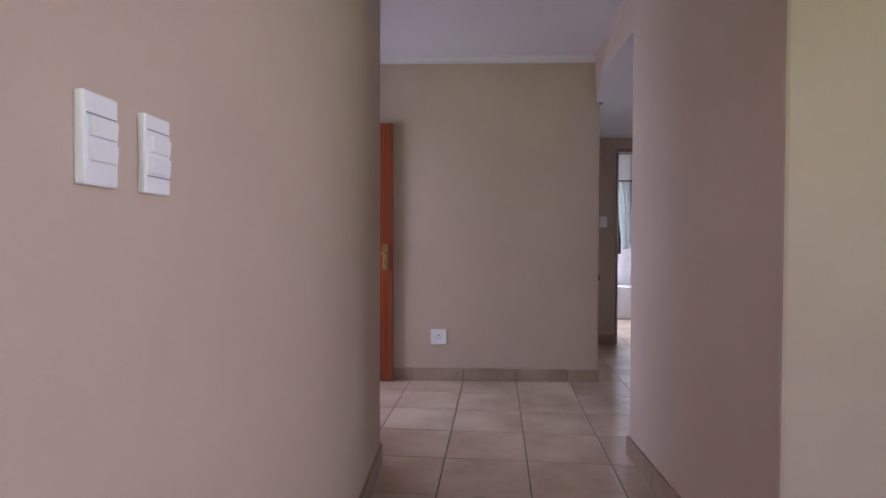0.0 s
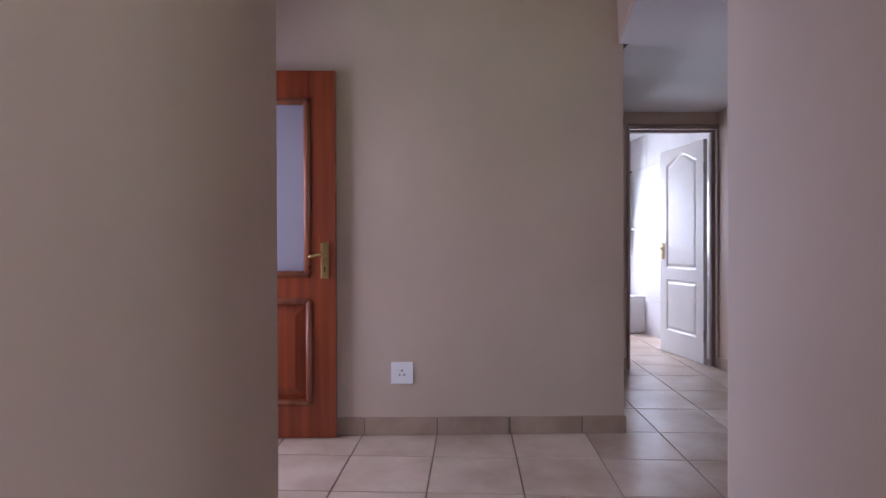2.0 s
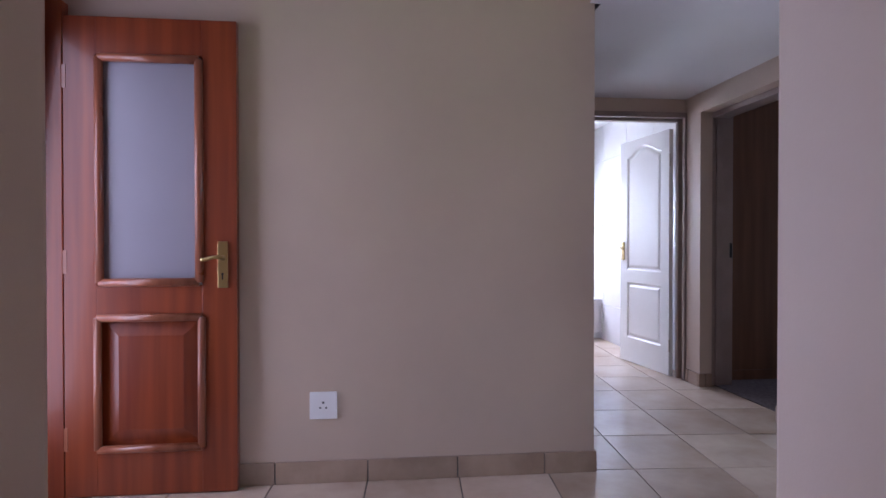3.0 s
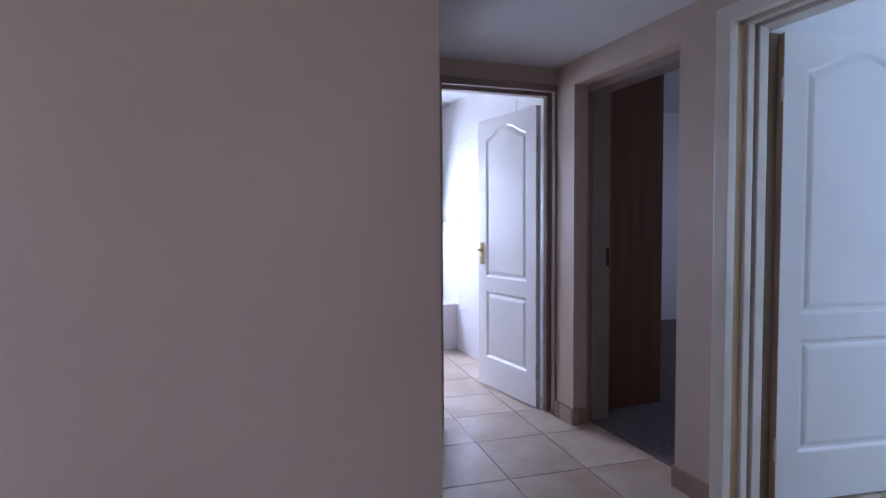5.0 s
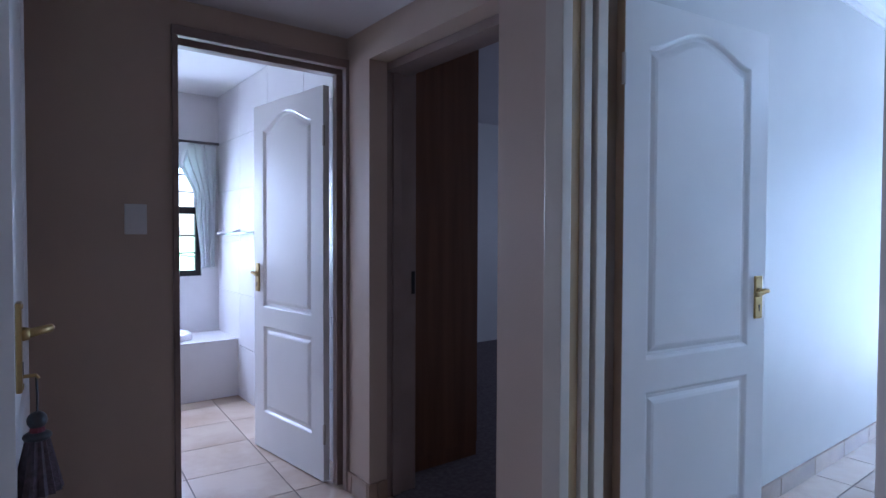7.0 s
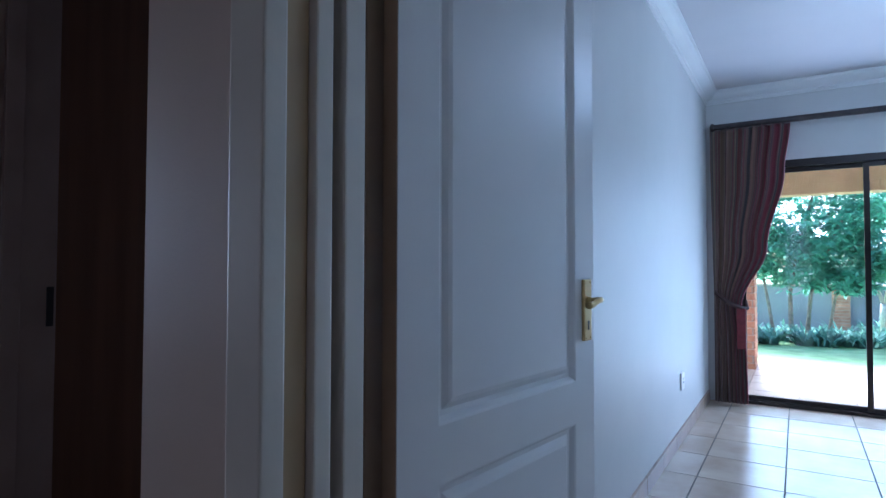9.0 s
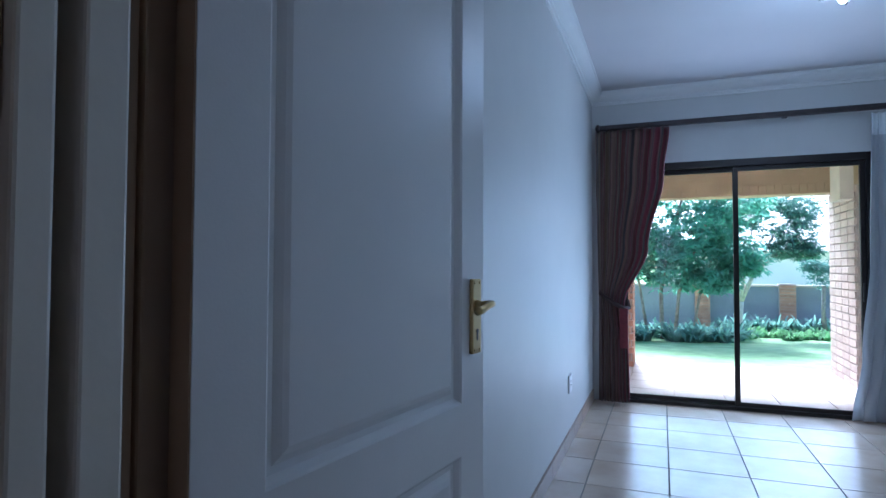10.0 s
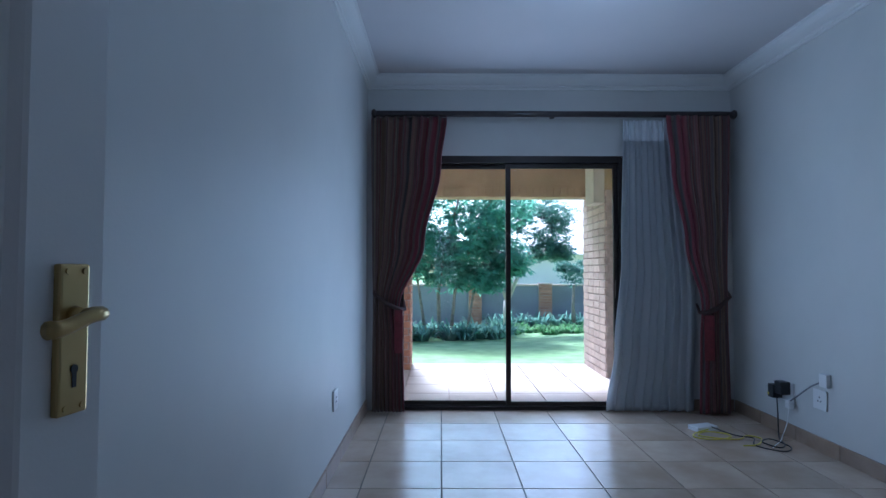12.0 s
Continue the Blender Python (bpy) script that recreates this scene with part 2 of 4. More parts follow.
# unseen closed box, added to keep sky light and lawn bounce out of the lobby
structure("porch_entrance", boxes((-4.6, -4.5, -3.2, 1.4, -0.1, 2.75), (-4.5, -2.62, -3.2, -3.1, -0.1, 2.75), (-4.5, -2.62, 1.3, 1.4, -0.1, 2.75), (-4.6, -2.62, -3.2, 1.4, 2.75, 2.85), (-4.6, -2.62, -3.2, 1.4, -0.12, -0.01)), WALL, "unseen plain enclosure added outside the entrance to block sky light")
structure("wall_bedroom_north", boxes((1.60, 6.26, 0.36, 0.46, 0, 2.75)), WALL_BED, "pale painted bedroom wall beside the open door")
structure("wall_bedroom_south", boxes((1.60, 6.26, -2.70, -2.54, 0, 2.75)), WALL_BED, "pale painted bedroom wall with a socket")
structure("wall_bedroom_west", boxes((1.60, 1.612, -2.54, -0.52, 0, 2.75), (1.60, 1.612, -0.52, 0.30, 2.085, 2.75)), WALL_BED, "pale painted bedroom wall around the doorway")
structure("wall_bedroom_east", prism(bmesh.new(), [(0.46, 0), (0.46, 2.75), (-2.70, 2.75), (-2.70, 0), (-1.69, 0), (-1.69, 2.01), (0.16, 2.01), (0.16, 0)], "x", 6.26, 6.50), WALL_BED, "pale painted wall around the sliding door")
structure("wall_north_room", boxes((6.26, 6.5, 0.46, 4.4, 0, 2.75), (1.60, 6.26, 4.2, 4.4, 0, 2.75)), WALL_BED, "pale wall of the dim north room")
structure("ceiling_lobby", boxes((-2.62, 0.02, -7.7, 0.40, 2.56, 2.74), (0.02, 2.4, -7.7, -3.02, 2.56, 2.74)), CEIL, "white painted ceiling", "ceiling")
structure("ceiling_corridor", boxes((0.112, 1.60, -3.2, 1.70, 2.24, 2.36)), CEIL, "white painted low corridor ceiling", "ceiling")
structure("ceiling_bedroom", boxes((1.60, 6.26, -2.70, 0.46, 2.64, 2.74)), CEIL, "white painted bedroom ceiling", "ceiling")
structure("ceiling_bathroom", boxes((-0.4, 1.75, 1.80, 4.30, 2.40, 2.55)), CEIL, "white bathroom ceiling", "ceiling")
structure("ceiling_north_room", boxes((1.60, 6.26, 0.46, 4.4, 2.55, 2.7)), CEIL, "white ceiling of the north room", "ceiling")
structure("wall_bathroom_east", boxes((1.47, 1.60, 1.80, 4.3, 0, 2.55)), BATHTILE, "pale tiled bathroom wall")
structure("wall_bathroom_west", boxes((-0.4, -0.28, 1.80, 4.3, 0, 2.55)), BATHTILE, "pale tiled bathroom wall")
structure("wall_bathroom_north", boxes((-0.28, 0.45, 4.15, 4.3, 0, 2.55), (1.33, 1.47, 4.15, 4.3, 0, 2.55), (0.45, 1.33, 4.15, 4.3, 0, 0.91), (0.45, 1.33, 4.15, 4.3, 1.95, 2.55)), BATHTILE, "pale tiled bathroom wall around the window")
floor = structure("floor", boxes((-2.62, 2.4, -7.7, 4.4, -0.10, -0.005), (2.4, 6.5, -2.70, 0.46, -0.10, -0.005)), GROUT, "tiled floor with dark grout joints", "floor")
structure("floor_carpet", boxes((1.505, 6.26, 0.46, 4.3, -0.02, 0.004)), CARPET, "dark carpet of the north room", "floor")

def cove_run(bm, axis, lo, hi, wall, top, side, d=0.10):
    prof = [(0, 0), (1.0, 0), (1.0, -0.12), (0.88, -0.16), (0.84, -0.30), (0.70, -0.46), (0.52, -0.58), (0.34, -0.66), (0.26, -0.70), (0.26, -0.82), (0.14, -0.86), (0.12, -1.0), (0, -1.0)]
    prism(bm, [(wall + side * d * a, top + d * b) for a, b in prof], axis, lo, hi)


bm = bmesh.new()
cove_run(bm, "x", 1.612, 6.26, 0.36, 2.64, -1)
cove_run(bm, "x", 1.612, 6.26, -2.54, 2.64, 1)
cove_run(bm, "y", -2.54, 0.36, 6.26, 2.64, -1)
cove_run(bm, "y", -2.54, 0.36, 1.612, 2.64, 1)
structure("trim_bedroom_cornice", bm, WHITE, "white moulded plaster cornice round the bedroom", "cornice")
bm = bmesh.new()
cove_run(bm, "x", -2.47, -0.03, 0.0, 2.56, -1, 0.045)
cove_run(bm, "y", -7.6, -1.70, -1.485, 2.56, 1, 0.045)
cove_run(bm, "y", -2.95, -1.53, -0.195, 2.56, -1, 0.045)
structure("trim_lobby_cornice", bm, CEIL, "white moulded plaster cornice of the lobby", "cornice")


# ---- doors ----
def inset(loop, d):
    xs, zs = [p[0] for p in loop], [p[1] for p in loop]
    cx, cz = (min(xs) + max(xs)) / 2, (min(zs) + max(zs)) / 2
    kx, kz = 1 - 2 * d / (max(xs) - min(xs)), 1 - 2 * d / (max(zs) - min(zs))
    return [(cx + (x - cx) * kx, cz + (z - cz) * kz) for x, z in loop]


def panel_outline(x0, x1, z0, z1, rise=0.0, n=16):
    pts = [(x0, z0), (x1, z0), (x1, z1)]
    if rise:
        for k in range(1, n):
            s = k / n
            pts.append((x1 + (x0 - x1) * s, z1 + rise * (0.5 - 0.5 * math.cos(2 * math.pi * s)) ** 0.8))
    return pts + [(x0, z1)]


def moulded_face(bm, w, z0, h, panels, y, side, steps):
    """A door face with sunk, raised-field panels. side: -1 looks to -y, 1 to +y."""
    outer = [bm.verts.new((x, y, z)) for x, z in ((0, z0), (w, z0), (w, h), (0, h))]
    edges = [bm.edges.new((outer[k], outer[(k + 1) % 4])) for k in range(4)]
    for loop in panels:
        prev = None
        for d, depth in steps:
            ring = [bm.verts.new((x, y - side * depth, z)) for x, z in inset(loop, d)]
            n = len(ring)
            if prev is None:
                edges += [bm.edges.new((ring[k], ring[(k + 1) % n])) for k in range(n)]
            else:
                for k in range(n):
                    bm.faces.new((prev[k], prev[(k + 1) % n], ring[(k + 1) % n], ring[k]))
            prev = ring
        bm.faces.new(prev)
    bmesh.ops.triangle_fill(bm, use_beauty=True, use_dissolve=False, edges=edges)
    return outer


MOULD = [(0, 0), (0.005, 0.003), (0.013, 0.013), (0.024, 0.014), (0.036, 0.007), (0.046, 0.004)]


def moulded_leaf(w, h, t, side):
    bm = bmesh.new()
    panels = [panel_outline(0.112, w - 0.108, 0.838, h - 0.150, 0.085), panel_outline(0.112, w - 0.108, 0.225, 0.728)]
    a = moulded_face(bm, w, 0.008, h, panels, 0.0, side, MOULD)
    b = [bm.verts.new((v.co.x, -side * t, v.co.z)) for v in a]
    for k in range(4):
        bm.faces.new((a[k], a[(k + 1) % 4], b[(k + 1) % 4], b[k]))
    bm.faces.new(b)
    return bm


def lever_handle(parent, x, z, side, toward, y=0.0, hgt=0.165, mat=BRASS, label="brass lever handle on a long back plate"):
    """Back plate with keyhole and screws, a curved lever that points along local x."""
    s = side
    bm = bmesh.new()
    ya, yb = sorted((y, y + s * 0.010))
    box(bm, x - 0.021, x + 0.021, ya, yb, z - hgt * 0.64, z + hgt * 0.36, 0.003)
    plate = part("handle_plate", bm, mat, parent, label)
    bm = bmesh.new()
    tube(bm, (x, y + s * 0.008, z), (x, y + s * 0.022, z), 0.014, 0.011)
    pts, rad = [], []
    for k in range(11):
        u = k / 10
        pts.append((x + toward * (0.078 * max(0, u - 0.16) / 0.84), y + s * (0.018 + 0.038 * min(1, u * 3.2) - 0.008 * u), z + 0.006 * math.sin(u * math.pi * 1.6)))
        rad.append(0.0095 - 0.002 * math.sin(u * math.pi))
    sweep(bm, pts, rad, 10)
    part("lever", bm, mat, plate, smooth=True)
    bm = bmesh.new()
    tube(bm, (x, y + s * 0.009, z - hgt * 0.34), (x, y + s * 0.0112, z - hgt * 0.34), 0.005)
    box(bm, x - 0.0028, x + 0.0028, *sorted((y + s * 0.009, y + s * 0.0112)), z - hgt * 0.46, z - hgt * 0.34)
    part("keyhole", bm, BLACK, plate)
    for dz in (0.31, -0.59):
        for dx in (-0.012, 0.012):
            part("screw", tube(bmesh.new(), (x + dx, y + s * 0.009, z + hgt * dz), (x + dx, y + s * 0.0115, z + hgt * dz), 0.0035, seg=8), mat, plate)
    return plate


d1 = thing("bedroom_door", pose(1.645, 0.291, 0, 0, 0, -8.2), "white moulded two-panel door standing open against wall", "door")
part("leaf", moulded_leaf(0.775, 2.04, 0.035, -1), WHITE, d1)
lever_handle(d1, 0.775 - 0.052, 1.045, -1, -1)
for hz in (0.25, 1.80):
    part("hinge", tube(bmesh.new(), (-0.006, 0.0, hz - 0.05), (-0.006, 0.0, hz + 0.05), 0.007), STEEL, d1)
# hinge edge in a darker brown than the white leaf
part("edge_strip", box(bmesh.new(), -0.003, -0.0004, 0.001, 0.034, 0.010, 2.036), material("tan_rebate_tone", (0.33, 0.22, 0.135), 0.5, vary=0.08, scale=4), d1, "dark brown hinge edge")
d2 = thing("bathroom_door", pose(1.302, 1.80, 0, 0, 0, 97.4), "white moulded two-panel door open into the bathroom", "door")
part("leaf", moulded_leaf(0.735, 2.00, 0.035, 1), WHITE, d2)
lever_handle(d2, 0.735 - 0.05, 1.03, 1, -1)
for hz in (0.25, 1.75):
    part("hinge", tube(bmesh.new(), (-0.006, 0.0, hz - 0.05), (-0.006, 0.0, hz + 0.05), 0.007), STEEL, d2)

# entrance door of stained wood, frosted pane above, raised panel below
d3 = thing("entrance_door", pose(-2.325, -0.022, 0), "reddish stained wooden door with frosted pane, standing open", "door")
W3, T3 = 0.705, 0.040
gx0, gx1, gz0, gz1 = 0.130, 0.560, 0.90, 1.875
px0, px1, pz0, pz1 = 0.130, 0.560, 0.20, 0.765
for n, b in (("stile", (0, gx0, 0.005, 2.035)), ("stile", (px1, W3, 0.005, 2.035)), ("top_rail", (gx0, px1, gz1, 2.035)), ("lock_rail", (gx0, px1, pz1, gz0)), ("bottom_rail", (gx0, px1, 0.005, pz0))):
    part(n, box(bmesh.new(), b[0], b[1], -T3, 0, b[2], b[3], 0.002), WOOD, d3)
part("glass_pane", box(bmesh.new(), gx0 - 0.004, gx1 + 0.004, -0.024, -0.018, gz0 - 0.004, gz1 + 0.004), FROST, d3, "frosted glass pane")
bm = bmesh.new()
loop = panel_outline(px0, px1, pz0, pz1)
prev = None
for dd, dep in ((0, 0.028), (0.03, 0.026), (0.075, 0.012), (0.082, 0.010)):
    ring = [bm.verts.new((x, -T3 + dep, z)) for x, z in inset(loop, dd)]
    if prev:
        for k in range(4):
            bm.faces.new((prev[k], prev[(k + 1) % 4], ring[(k + 1) % 4], ring[k]))
    prev = ring
bm.faces.new(prev)
part("raised_panel", bm, WOOD, d3)


def bead_frame(parent, x0, x1, z0, z1, r):
    """Four mitred half-round beads round an opening."""
    for nm, a, b in (("bead", (x0, z0), (x1, z0)), ("bead", (x1, z0), (x1, z1)), ("bead", (x1, z1), (x0, z1)), ("bead", (x0, z1), (x0, z0))):
        bm = bmesh.new()
        sweep(bm, [(a[0], -T3 - 0.001, a[1]), (b[0], -T3 - 0.001, b[1])], r, 10)
        part(nm, bm, WOOD_BEAD, parent, smooth=True)


bead_frame(d3, gx0 + 0.012, gx1 - 0.012, gz0 + 0.012, gz1 - 0.012, 0.018)
bead_frame(d3, px0 + 0.003, px1 - 0.003, pz0 + 0.003, pz1 - 0.003, 0.017)
lever_handle(d3, 0.647, 1.015, -1, -1, y=-T3, hgt=0.20)
for hz in (0.25, 1.0, 1.78):
    part("hinge", box(bmesh.new(), -0.004, 0.012, -T3 - 0.002, -T3 + 0.01, hz - 0.05, hz + 0.05, 0.001), WOOD_BEAD, d3)
f = thing("entrance_door_frame", pose(0, 0, 0), "dark reddish wooden door frame round the entrance", "door frame")
part("hinge_jamb", box(bmesh.new(), -2.52, -2.330, -0.06, -0.004, 0, 2.10, 0.004), WOOD, f)
part("latch_jamb", box(bmesh.new(), -2.62, -2.45, -0.91, -0.86, 0, 2.05, 0.004), WOOD, f)
part("head", box(bmesh.new(), -2.62, -2.45, -0.86, -0.06, 2.05, 2.11, 0.004), WOOD, f)

# white door in the corridor's west wall, seen along its face
d4 = thing("corridor_door", pose(0.052, 0.415, 0, 0, 0, 87.2), "white closed door in the dim corridor wall", "door")
part("leaf", moulded_leaf(0.80, 2.04, 0.035, -1), WHITE, d4)
lever_handle(d4, 0.05, 1.075, -1, 1)
k = thing("key_tassel", pose(0.085, 0.47, 0.995), "dark grey tassel hanging from a door key", "tassel")
part("key", sweep(bmesh.new(), [(-0.032, 0, 0.0), (0.0, 0, 0.0), (0.003, 0, -0.006)], 0.0035), BRASS, k)
part("cord", sweep(bmesh.new(), [(0.0, 0, -0.004), (0.001, 0, -0.04), (0.0, 0, -0.075)], 0.0022), BLACK, k)
TIE_RED = material("dull_red_yarn", (0.16, 0.03, 0.04), 0.85, vary=0.2, scale=60, bump=0.4)
TASSEL = material("tassel_yarn", (0.085, 0.06, 0.068), 0.9, vary=0.3, scale=90, bump=0.5, bump_scale=300)
bm = bmesh.new()
bmesh.ops.create_uvsphere(bm, u_segments=14, v_segments=10, radius=0.017, matrix=Matrix.Translation((0, 0, -0.085)))
part("knob", bm, BLACK, k, smooth=True)
part("neck", tube(bmesh.new(), (0, 0, -0.112), (0, 0, -0.094), 0.014, 0.011), TIE_RED, k, "dull red wound neck")
bm = bmesh.new()
bmesh.ops.create_uvsphere(bm, u_segments=16, v_segments=8, radius=0.024, matrix=Matrix.Translation((0, 0, -0.115)) @ Matrix.Diagonal((1, 1, 0.45, 1)))
part("collar", bm, BLACK, k, smooth=True)
bm = bmesh.new()
rings = []
for q in range(7):
    u = q / 6
    rings.append([bm.verts.new(((0.018 + 0.020 * u) * (1 + 0.10 * math.cos(i * math.pi)) * math.cos(2 * math.pi * i / 28), (0.018 + 0.020 * u) * (1 + 0.10 * math.cos(i * math.pi)) * math.sin(2 * math.pi * i / 28), -0.12 - 0.10 * u)) for i in range(28)])
for a, b in zip(rings, rings[1:]):
    for i in range(28):
        bm.faces.new((a[i], a[(i + 1) % 28], b[(i + 1) % 28], b[i]))
bm.faces.new(rings[-1])
part("fringe", bm, TASSEL, k)

# built-in wardrobe in the north room
d5 = thing("wardrobe", pose(1.515, 1.615, 0), "tall brown wooden wardrobe in the dim north room", "wardrobe")
part("carcass", box(bmesh.new(), 0.0, 0.65, 0.02, 0.60, 0.0, 2.5, 0.003), WOOD_DARK, d5)
part("plinth", box(bmesh.new(), 0.0, 0.65, 0.012, 0.02, 0.0, 0.08, 0.001), WOOD_DARK, d5)
wdoor = part("door", box(bmesh.new(), 0.004, 0.646, 0.0, 0.018, 0.085, 2.46, 0.003), WOOD_DARK, d5)
part("knob", tube(bmesh.new(), (0.04, 0.0, 1.03), (0.04, -0.02, 1.03), 0.012, 0.016), BRONZE, wdoor)


f = thing("north_room_door_frame", pose(0, 0, 0), "dark brown enamelled door frame in the dim doorway", "door frame")
part("jamb", box(bmesh.new(), 1.466, 1.638, 1.472, 1.606, 0.006, 2.055, 0.004), JAMB, f)
part("stop", box(bmesh.new(), 1.50, 1.545, 1.458, 1.474, 0.006, 2.055, 0.003), JAMB, f)
part("head", box(bmesh.new(), 1.466, 1.598, 0.598, 1.470, 2.02, 2.059, 0.004), JAMB, f)
part("strike_plate", box(bmesh.new(), 1.612, 1.630, 1.4685, 1.473, 0.97, 1.08, 0.001), BLACK, f, "dark metal strike plate")


def steel_jamb(bm, strips):
    for b in strips:
        box(bm, *b, 0.004)
    return bm


f = thing("bathroom_door_frame", pose(0, 0, 0), "taupe enamelled steel door frame with stepped profile", "door frame")
part("hinge_jamb", steel_jamb(bmesh.new(), [(1.352, 1.399, 1.654, 1.69, 0, 2.059), (1.345, 1.398, 1.74, 1.782, 0, 2.046)]), JAMB, f)
part("rebate", steel_jamb(bmesh.new(), [(1.38, 1.398, 1.691, 1.739, 0, 2.09)]), material("tan_rebate_tone", (0.33, 0.22, 0.135)), f, "tan recess of the frame")
part("latch_jamb", steel_jamb(bmesh.new(), [(0.579, 0.602, 1.655, 1.69, 0, 2.059), (0.588, 0.601, 1.69, 1.80, 0, 2.046)]), JAMB, f)
part("head", steel_jamb(bmesh.new(), [(0.578, 1.40, 1.653, 1.69, 2.058, 2.10), (0.59, 1.40, 1.69, 1.74, 2.075, 2.10), (0.59, 1.40, 1.74, 1.80, 2.045, 2.10)]), JAMB, f)
f = thing("bedroom_door_frame", pose(0, 0, 0), "cream enamelled steel door frame with stepped profile", "door frame")
CREAM = material("cream_enamel", (0.62, 0.57, 0.48), 0.4, vary=0.05, scale=4, bump=0.06)
part("hinge_jamb", steel_jamb(bmesh.new(), [(1.354, 1.397, 0.300, 0.371, 0, 2.056), (1.453, 1.490, 0.300, 0.36, 0, 2.056), (1.513, 1.562, 0.296, 0.36, 0, 2.051)]), CREAM, f)
# recesses coloured browner than the cream strips between them
TAN = material("tan_rebate_tone", (0.33, 0.22, 0.135), 0.5, vary=0.08, scale=4)
part("outer_rebate", steel_jamb(bmesh.new(), [(1.398, 1.452, 0.314, 0.362, 0, 2.054)]), material("golden_tan_tone", (0.46, 0.33, 0.17), 0.45, vary=0.08, scale=4), f, "golden tan recess of the frame")
part("rebate", steel_jamb(bmesh.new(), [(1.491, 1.512, 0.345, 0.362, 0, 2.054), (1.563, 1.615, 0.345, 0.362, 0, 2.05), (1.618, 1.69, 0.340, 0.3575, 0, 2.05)]), TAN, f, "tan recess of the frame")
part("latch_jamb", steel_jamb(bmesh.new(), [(1.353, 1.398, -0.56, -0.48, 0, 2.10), (1.398, 1.52, -0.53, -0.505, 0, 2.10), (1.52, 1.62, -0.53, -0.48, 0, 2.10)]), CREAM, f)
part("head", steel_jamb(bmesh.new(), [(1.353, 1.398, -0.56, 0.372, 2.055, 2.12), (1.398, 1.448, -0.52, 0.34, 2.08, 2.11), (1.448, 1.486, -0.52, 0.34, 2.055, 2.11), (1.486, 1.522, -0.52, 0.34, 2.08, 2.11), (1.522, 1.615, -0.52, 0.34, 2.05, 2.11)]), CREAM, f)


# ---- switches and sockets ----
def wall_plate(name, m, w, h, label, category):
    """A rounded plate on a wall: local x across, z up, it stands out along -y."""
    t = thing(name, m, label, category)
    part("plate", box(bmesh.new(), -w / 2, w / 2, -0.011, 0.0, -h / 2, h / 2, 0.003), PLASTIC, t)
    return t


def rocker(t, x, z, w, h, tilt=0.0015):
    bm = box(bmesh.new(), x - w / 2, x + w / 2, -0.0165, -0.010, z - h / 2, z + h / 2, 0.001)
    for v in bm.verts:
        v.co.y -= tilt * (v.co.z - z) / h
    part("rocker", bm, PLASTIC, t)


GREY = material("grey_marking", (0.30, 0.30, 0.32), 0.5, vary=0.05)
for yy, lines in ((-3.941, (0.026,)), (-3.824, (-0.028, 0.030))):
    t = wall_plate("light_switch", pose(-1.485, yy, 1.241, 0, 0, 90), 0.061, 0.100, "white plastic light switch plate on taupe wall", "switch")
    t["group"] = "passage switches"
    for zz in (0.012, -0.014):
        rocker(t, 0.0, zz, 0.044, 0.020)
    for zz in lines:
        part("groove", box(bmesh.new(), -0.026, 0.026, -0.0122, -0.0105, zz - 0.0008, zz + 0.0008), GREY, t)
t = wall_plate("light_switch", pose(0.445, 1.67, 1.316), 0.078, 0.118, "white plastic light switch plate in dim corridor", "switch")
for zz in (0.028, 0.0, -0.028):
    rocker(t, 0.0, zz, 0.04, 0.018)


def socket(m, s, label):
    t = wall_plate("power_socket", m, s, s, label, "socket")
    for x, z, r in ((0, 0.014, 0.0055), (-0.013, -0.010, 0.0045), (0.013, -0.010, 0.0045)):
        part("pin_hole", tube(bmesh.new(), (x, -0.0125, z), (x, -0.009, z), r, seg=10), BLACK, t)
    return t


socket(pose(-1.259, 0, 0.350), 0.122, "square white three-pin socket low on taupe wall")
socket(pose(4.91, 0.36, 0.385), 0.11, "square white socket low on pale bedroom wall")
t = socket(pose(5.23, -2.54, 0.316, 0, 0, 180), 0.12, "square white three-pin socket beside plug adapters")
t = thing("plug_adapters", pose(5.55, -2.54, 0.29), "black and white plug adapters stacked in a wall socket", "plug adapter")
part("socket_plate", box(bmesh.new(), -0.06, 0.06, 0, 0.011, -0.06, 0.07, 0.003), PLASTIC, t)
part("black_adapter", box(bmesh.new(), -0.035, 0.045, 0.011, 0.075, -0.01, 0.075, 0.006), BLACK, t, "black plug-in power adapter")
part("black_adapter", box(bmesh.new(), 0.04, 0.105, 0.02, 0.085, -0.045, 0.045, 0.006), BLACK, t, "black plug-in power adapter")
part("white_plug", box(bmesh.new(), -0.075, -0.03, 0.011, 0.05, -0.09, -0.035, 0.006), PLASTIC, t, "white three-pin plug")
part("indicator", box(bmesh.new(), 0.085, 0.105, 0.08, 0.087, -0.03, -0.012, 0.002), material("yellow_label", (0.6, 0.5, 0.08), 0.5), t, "yellow sticker")
t = thing("junction_box", pose(5.17, -2.54, 0.44), "small white surface-mounted cable box on bedroom wall", "junction box")
part("body", box(bmesh.new(), -0.035, 0.035, 0, 0.03, -0.04, 0.04, 0.006), PLASTIC, t)


